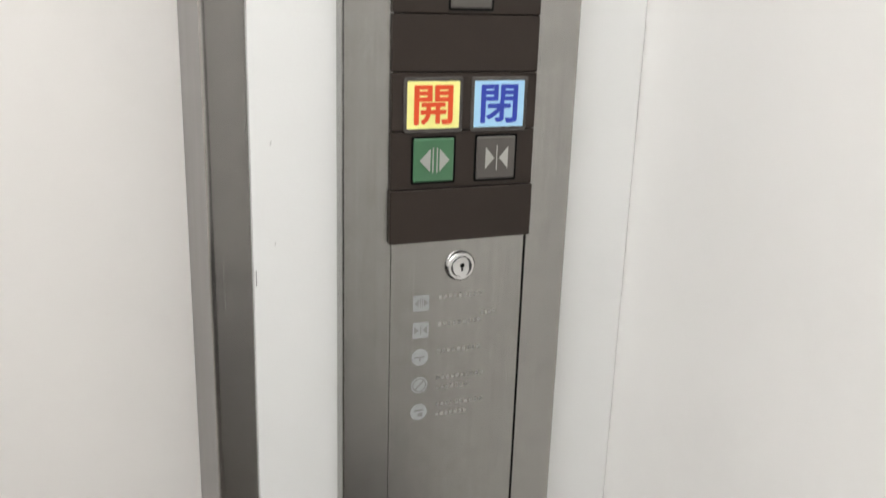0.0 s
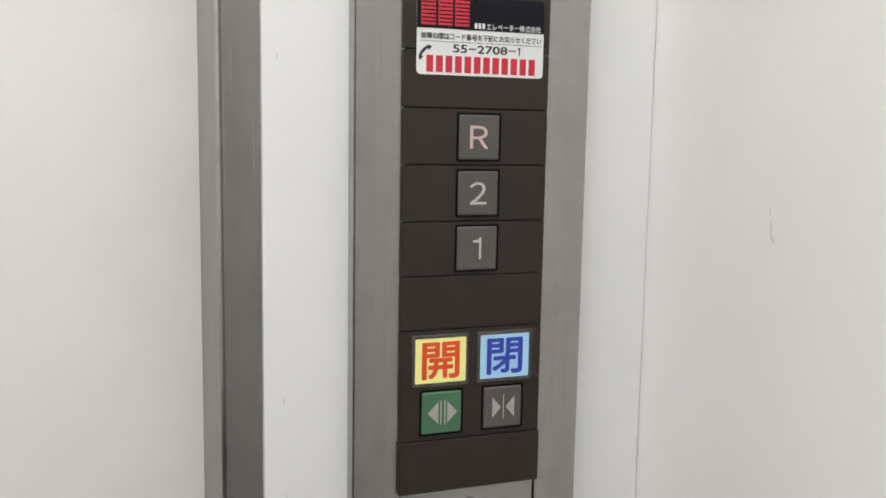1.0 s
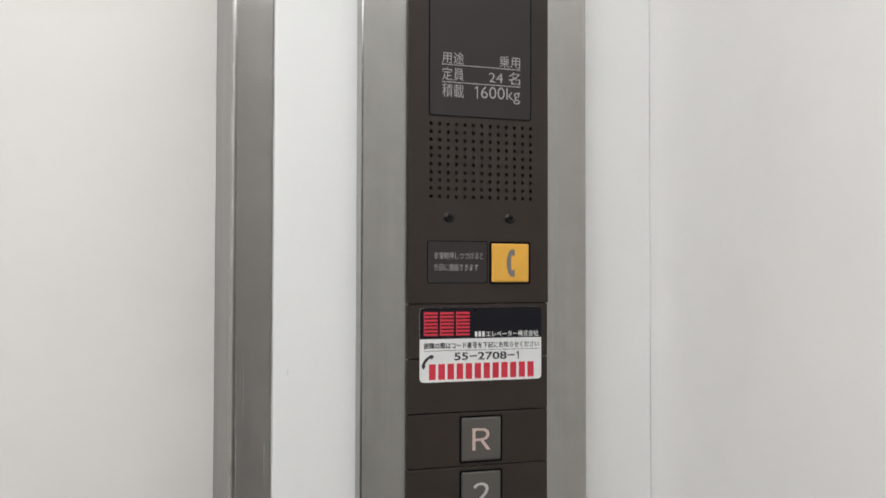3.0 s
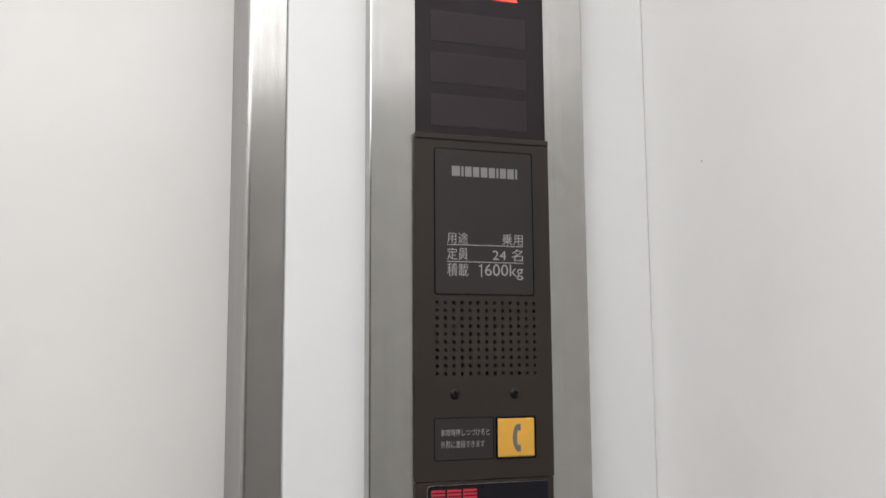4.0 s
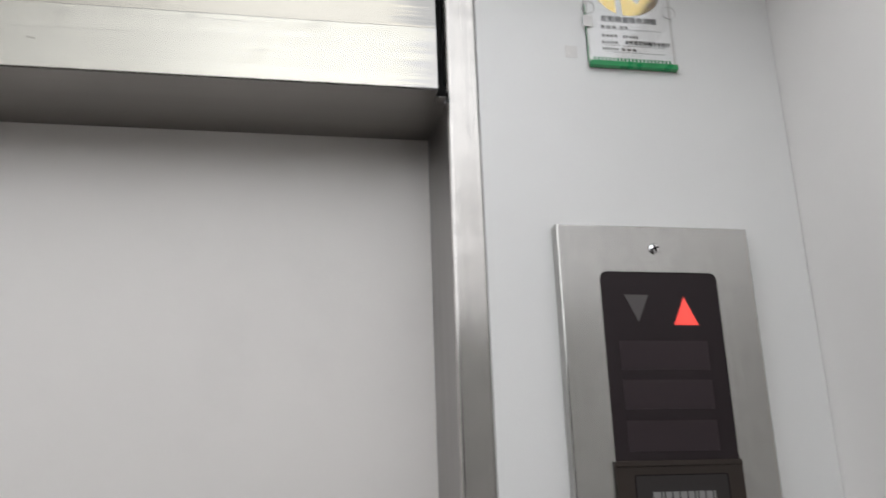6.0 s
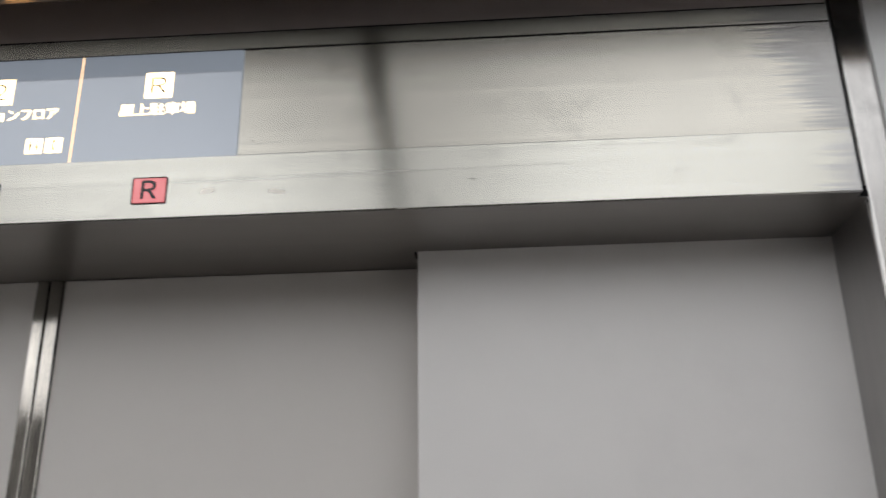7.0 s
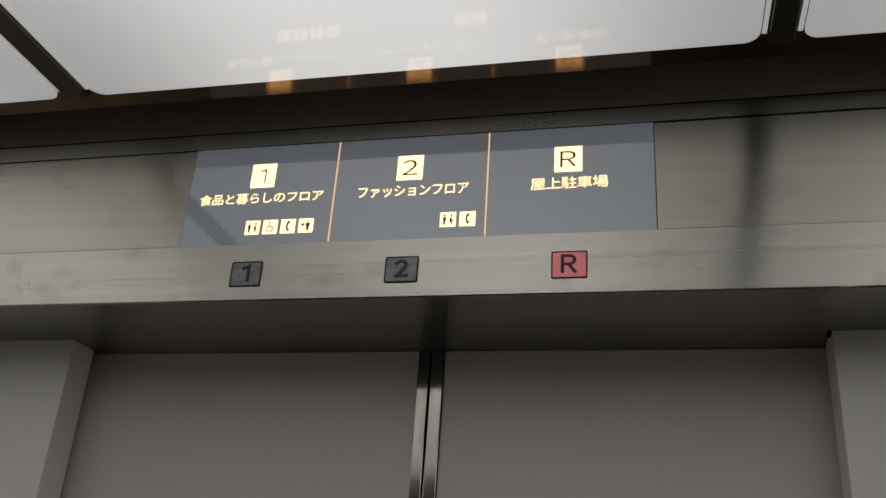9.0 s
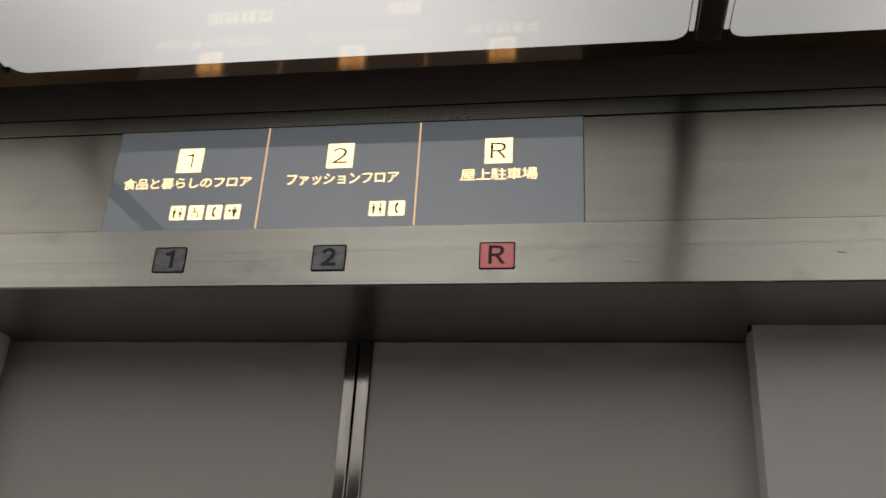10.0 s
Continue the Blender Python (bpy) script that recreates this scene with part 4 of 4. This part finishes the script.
part("emblem_arrows", prism([(1.0830, 2.2008), (1.0900, 2.2008), (1.0880, 2.2330), (1.1080, 2.2155), (1.1245, 2.2405), (1.1195, 2.2425), (1.1125, 2.2325),
                                      (1.1095, 2.2632), (1.1015, 2.2632), (1.1035, 2.2265), (1.0850, 2.2500), (1.0690, 2.2300), (1.0735, 2.2270), (1.0820, 2.2365)],
                                     KY - 0.0004, KY), CARD, cert, "white zigzag arrows")
part("tape", box(CX0 - 0.0030, CX0 + 0.0070, CY - 0.0056, CY - 0.0053, 2.1830, 2.1960), TAPE, cert, "yellowed tape remnant")
part("lettering", lettering("定期検査報告済証", 1.0645, 1.1285, 2.1915, 2.1990, KY, 0.0004), INK_BLACK, cert)
part("lettering", lettering("本年度定期報告手続中", 1.0890, 1.1405, 2.1645, 2.1705, KY, 0.0002), INK_BLACK, cert)
for x0, x1, z, n_bars in ((1.064, 1.083, 2.1855, 3), (1.086, 1.096, 2.1855, 2), (1.064, 1.083, 2.1747, 4), (1.088, 1.106, 2.1747, 5), (1.064, 1.083, 2.1667, 4),
                          (1.064, 1.082, 2.1589, 6), (1.085, 1.104, 2.1589, 3)):
    tagged(part("small_print", bars(x0, x1, z - 0.0015, z + 0.0015, KY, n_bars, 0.35), INK_GREY, cert, "small grey print as plain bars"), kind="stuff")
for z in (2.1830, 2.1632, 2.1553):
    part("rule", box(1.066, 1.133, KY - 0.0002, KY + 0.0002, z, z + 0.0004), INK_GREY, cert)
tagged(part("green_line", bars(1.0530, 1.1410, 2.1447, 2.1487, KY, 21, 0.35), INK_GREEN, cert, "green line of small print as plain bars"), kind="stuff")
front_sheet = part("front_sheet", box(CX0 + 0.0012, CX1, CY - 0.0052, CY - 0.0042, CZ0 + 0.0065, CZ1 - 0.0018), CLEAR, cert, "clear acrylic cover")
front_sheet.visible_shadow = False
for cx in (CX0 + 0.003, CX1 - 0.003):
    part("finger_notch", ring(disc(cx, 2.2065, 0.0078, 20), disc(cx, 2.2065, 0.0070, 20), CY - 0.0056, CY - 0.0050), SCUFF_PALE, cert, "half-round finger notch")

# ---- wear on the walls ----
def flake(points, parent, y=WALL_Y, mat=SCUFF):
    part("scuff", prism(points, y - 0.0003, y + 0.0001), mat, parent)


for cx, cz, w, h, mat in ((0.9486, 1.3987, 0.0005, 0.0019, SCUFF_PALE), (0.9523, 1.1360, 0.0007, 0.0020, SCUFF_PALE), (0.9542, 1.0580, 0.0006, 0.0018, SCUFF_PALE)):
    flake([(cx - w, cz - h), (cx + w * 0.4, cz - h * 0.8), (cx + w, cz + h), (cx - w * 0.3, cz + h * 0.7)], wall_north, mat=mat)
flake([(0.9385, 1.024), (0.9392, 1.026), (0.9393, 1.037), (0.9386, 1.038)], wall_north)
part("tape", prism([(1.0320, 2.1560), (1.0455, 2.1560), (1.0455, 2.1700), (1.0325, 2.1700)], WALL_Y - 0.0003, WALL_Y + 0.0001), TAPE, wall_north, "old tape remnant")


def side_scuff(points, mat=SCUFF):
    bm = bmesh.new()
    a = [bm.verts.new((SIDE_X - 0.0003, y, z)) for y, z in points]
    b = [bm.verts.new((SIDE_X + 0.0001, y, z)) for y, z in points]
    bm.faces.new(a)
    bm.faces.new(b)
    for i in range(len(a)):
        bm.faces.new((a[i], a[(i + 1) % len(a)], b[(i + 1) % len(a)], b[i]))
    part("scuff", bm, mat, wall_east)


side_scuff([(-0.1415, 1.2860), (-0.1425, 1.2855), (-0.1440, 1.2750), (-0.1480, 1.2705), (-0.1470, 1.2700), (-0.1428, 1.2735)], SCUFF_PALE)
side_scuff([(-0.1405, 1.2950), (-0.1410, 1.2950), (-0.1413, 1.2890), (-0.1408, 1.2890)], SCUFF_PALE)
side_scuff([(-0.0728, 1.7162), (-0.0736, 1.7162), (-0.0736, 1.7142), (-0.0728, 1.7142)])
part("hanger_slot", box(FIX_R - 0.003, FIX_R - 0.0002, FIX_Y + 0.002, FIX_Y + 0.015, 2.0965, 2.0999), BLACK, wall_panel, "black slot at the corner")

# ---- small marks on the transom, the sign and the doors ----
GRIME = material("brown_grime", (0.36, 0.335, 0.30), 0.5, 0.8, vary=0.2, scale=300)
for x, z, w, h, tilt in ((0.5125, 2.1306, 0.0055, 0.0005, -0.12), (0.4406, 2.1012, 0.0060, 0.0008, 0.0),
                         (0.2837, 2.1845, 0.0010, 0.0007, 0.0)):
    c, d = math.cos(tilt), math.sin(tilt)
    pts = [(x + u * w * c - v * h * d, z + u * w * d + v * h * c) for u, v in ((-1, -0.2), (-0.3, -0.8), (0.6, -1), (1, 0.1), (0.2, 0.7), (-0.6, 1))]
    part("scratch", prism(pts, TRANSOM_Y - 0.0002, TRANSOM_Y + 0.0002), GRIME, transom, "small scratch")
SMEAR = material("dull_smear", (0.50, 0.465, 0.41), 0.36, 0.95, vary=0.12, scale=200)
for x, z, w, h, tilt in ((-0.4644, 2.1200, 0.0032, 0.0100, 0.45), (-0.4560, 2.1275, 0.0022, 0.0060, 0.30), (0.2400, 2.1290, 0.0080, 0.0030, 0.2),
                         (0.3120, 2.1255, 0.0100, 0.0024, -0.1)):
    c, d = math.cos(tilt), math.sin(tilt)
    pts = [(x + u * w * c - v * h * d, z + u * w * d + v * h * c) for u, v in ((-1, -0.2), (-0.5, -0.8), (0.3, -1), (0.9, -0.5), (1, 0.2), (0.3, 0.8), (-0.4, 1), (-0.8, 0.5))]
    part("smear", prism(pts, TRANSOM_Y - 0.00012, TRANSOM_Y + 0.0002), SMEAR, transom, "dull finger smear")
part("speck", prism(disc(0.1705, 2.2182, 0.0007, 8), GY - 0.0003, GY + 0.0002), GRIME, sign, "dirt speck")
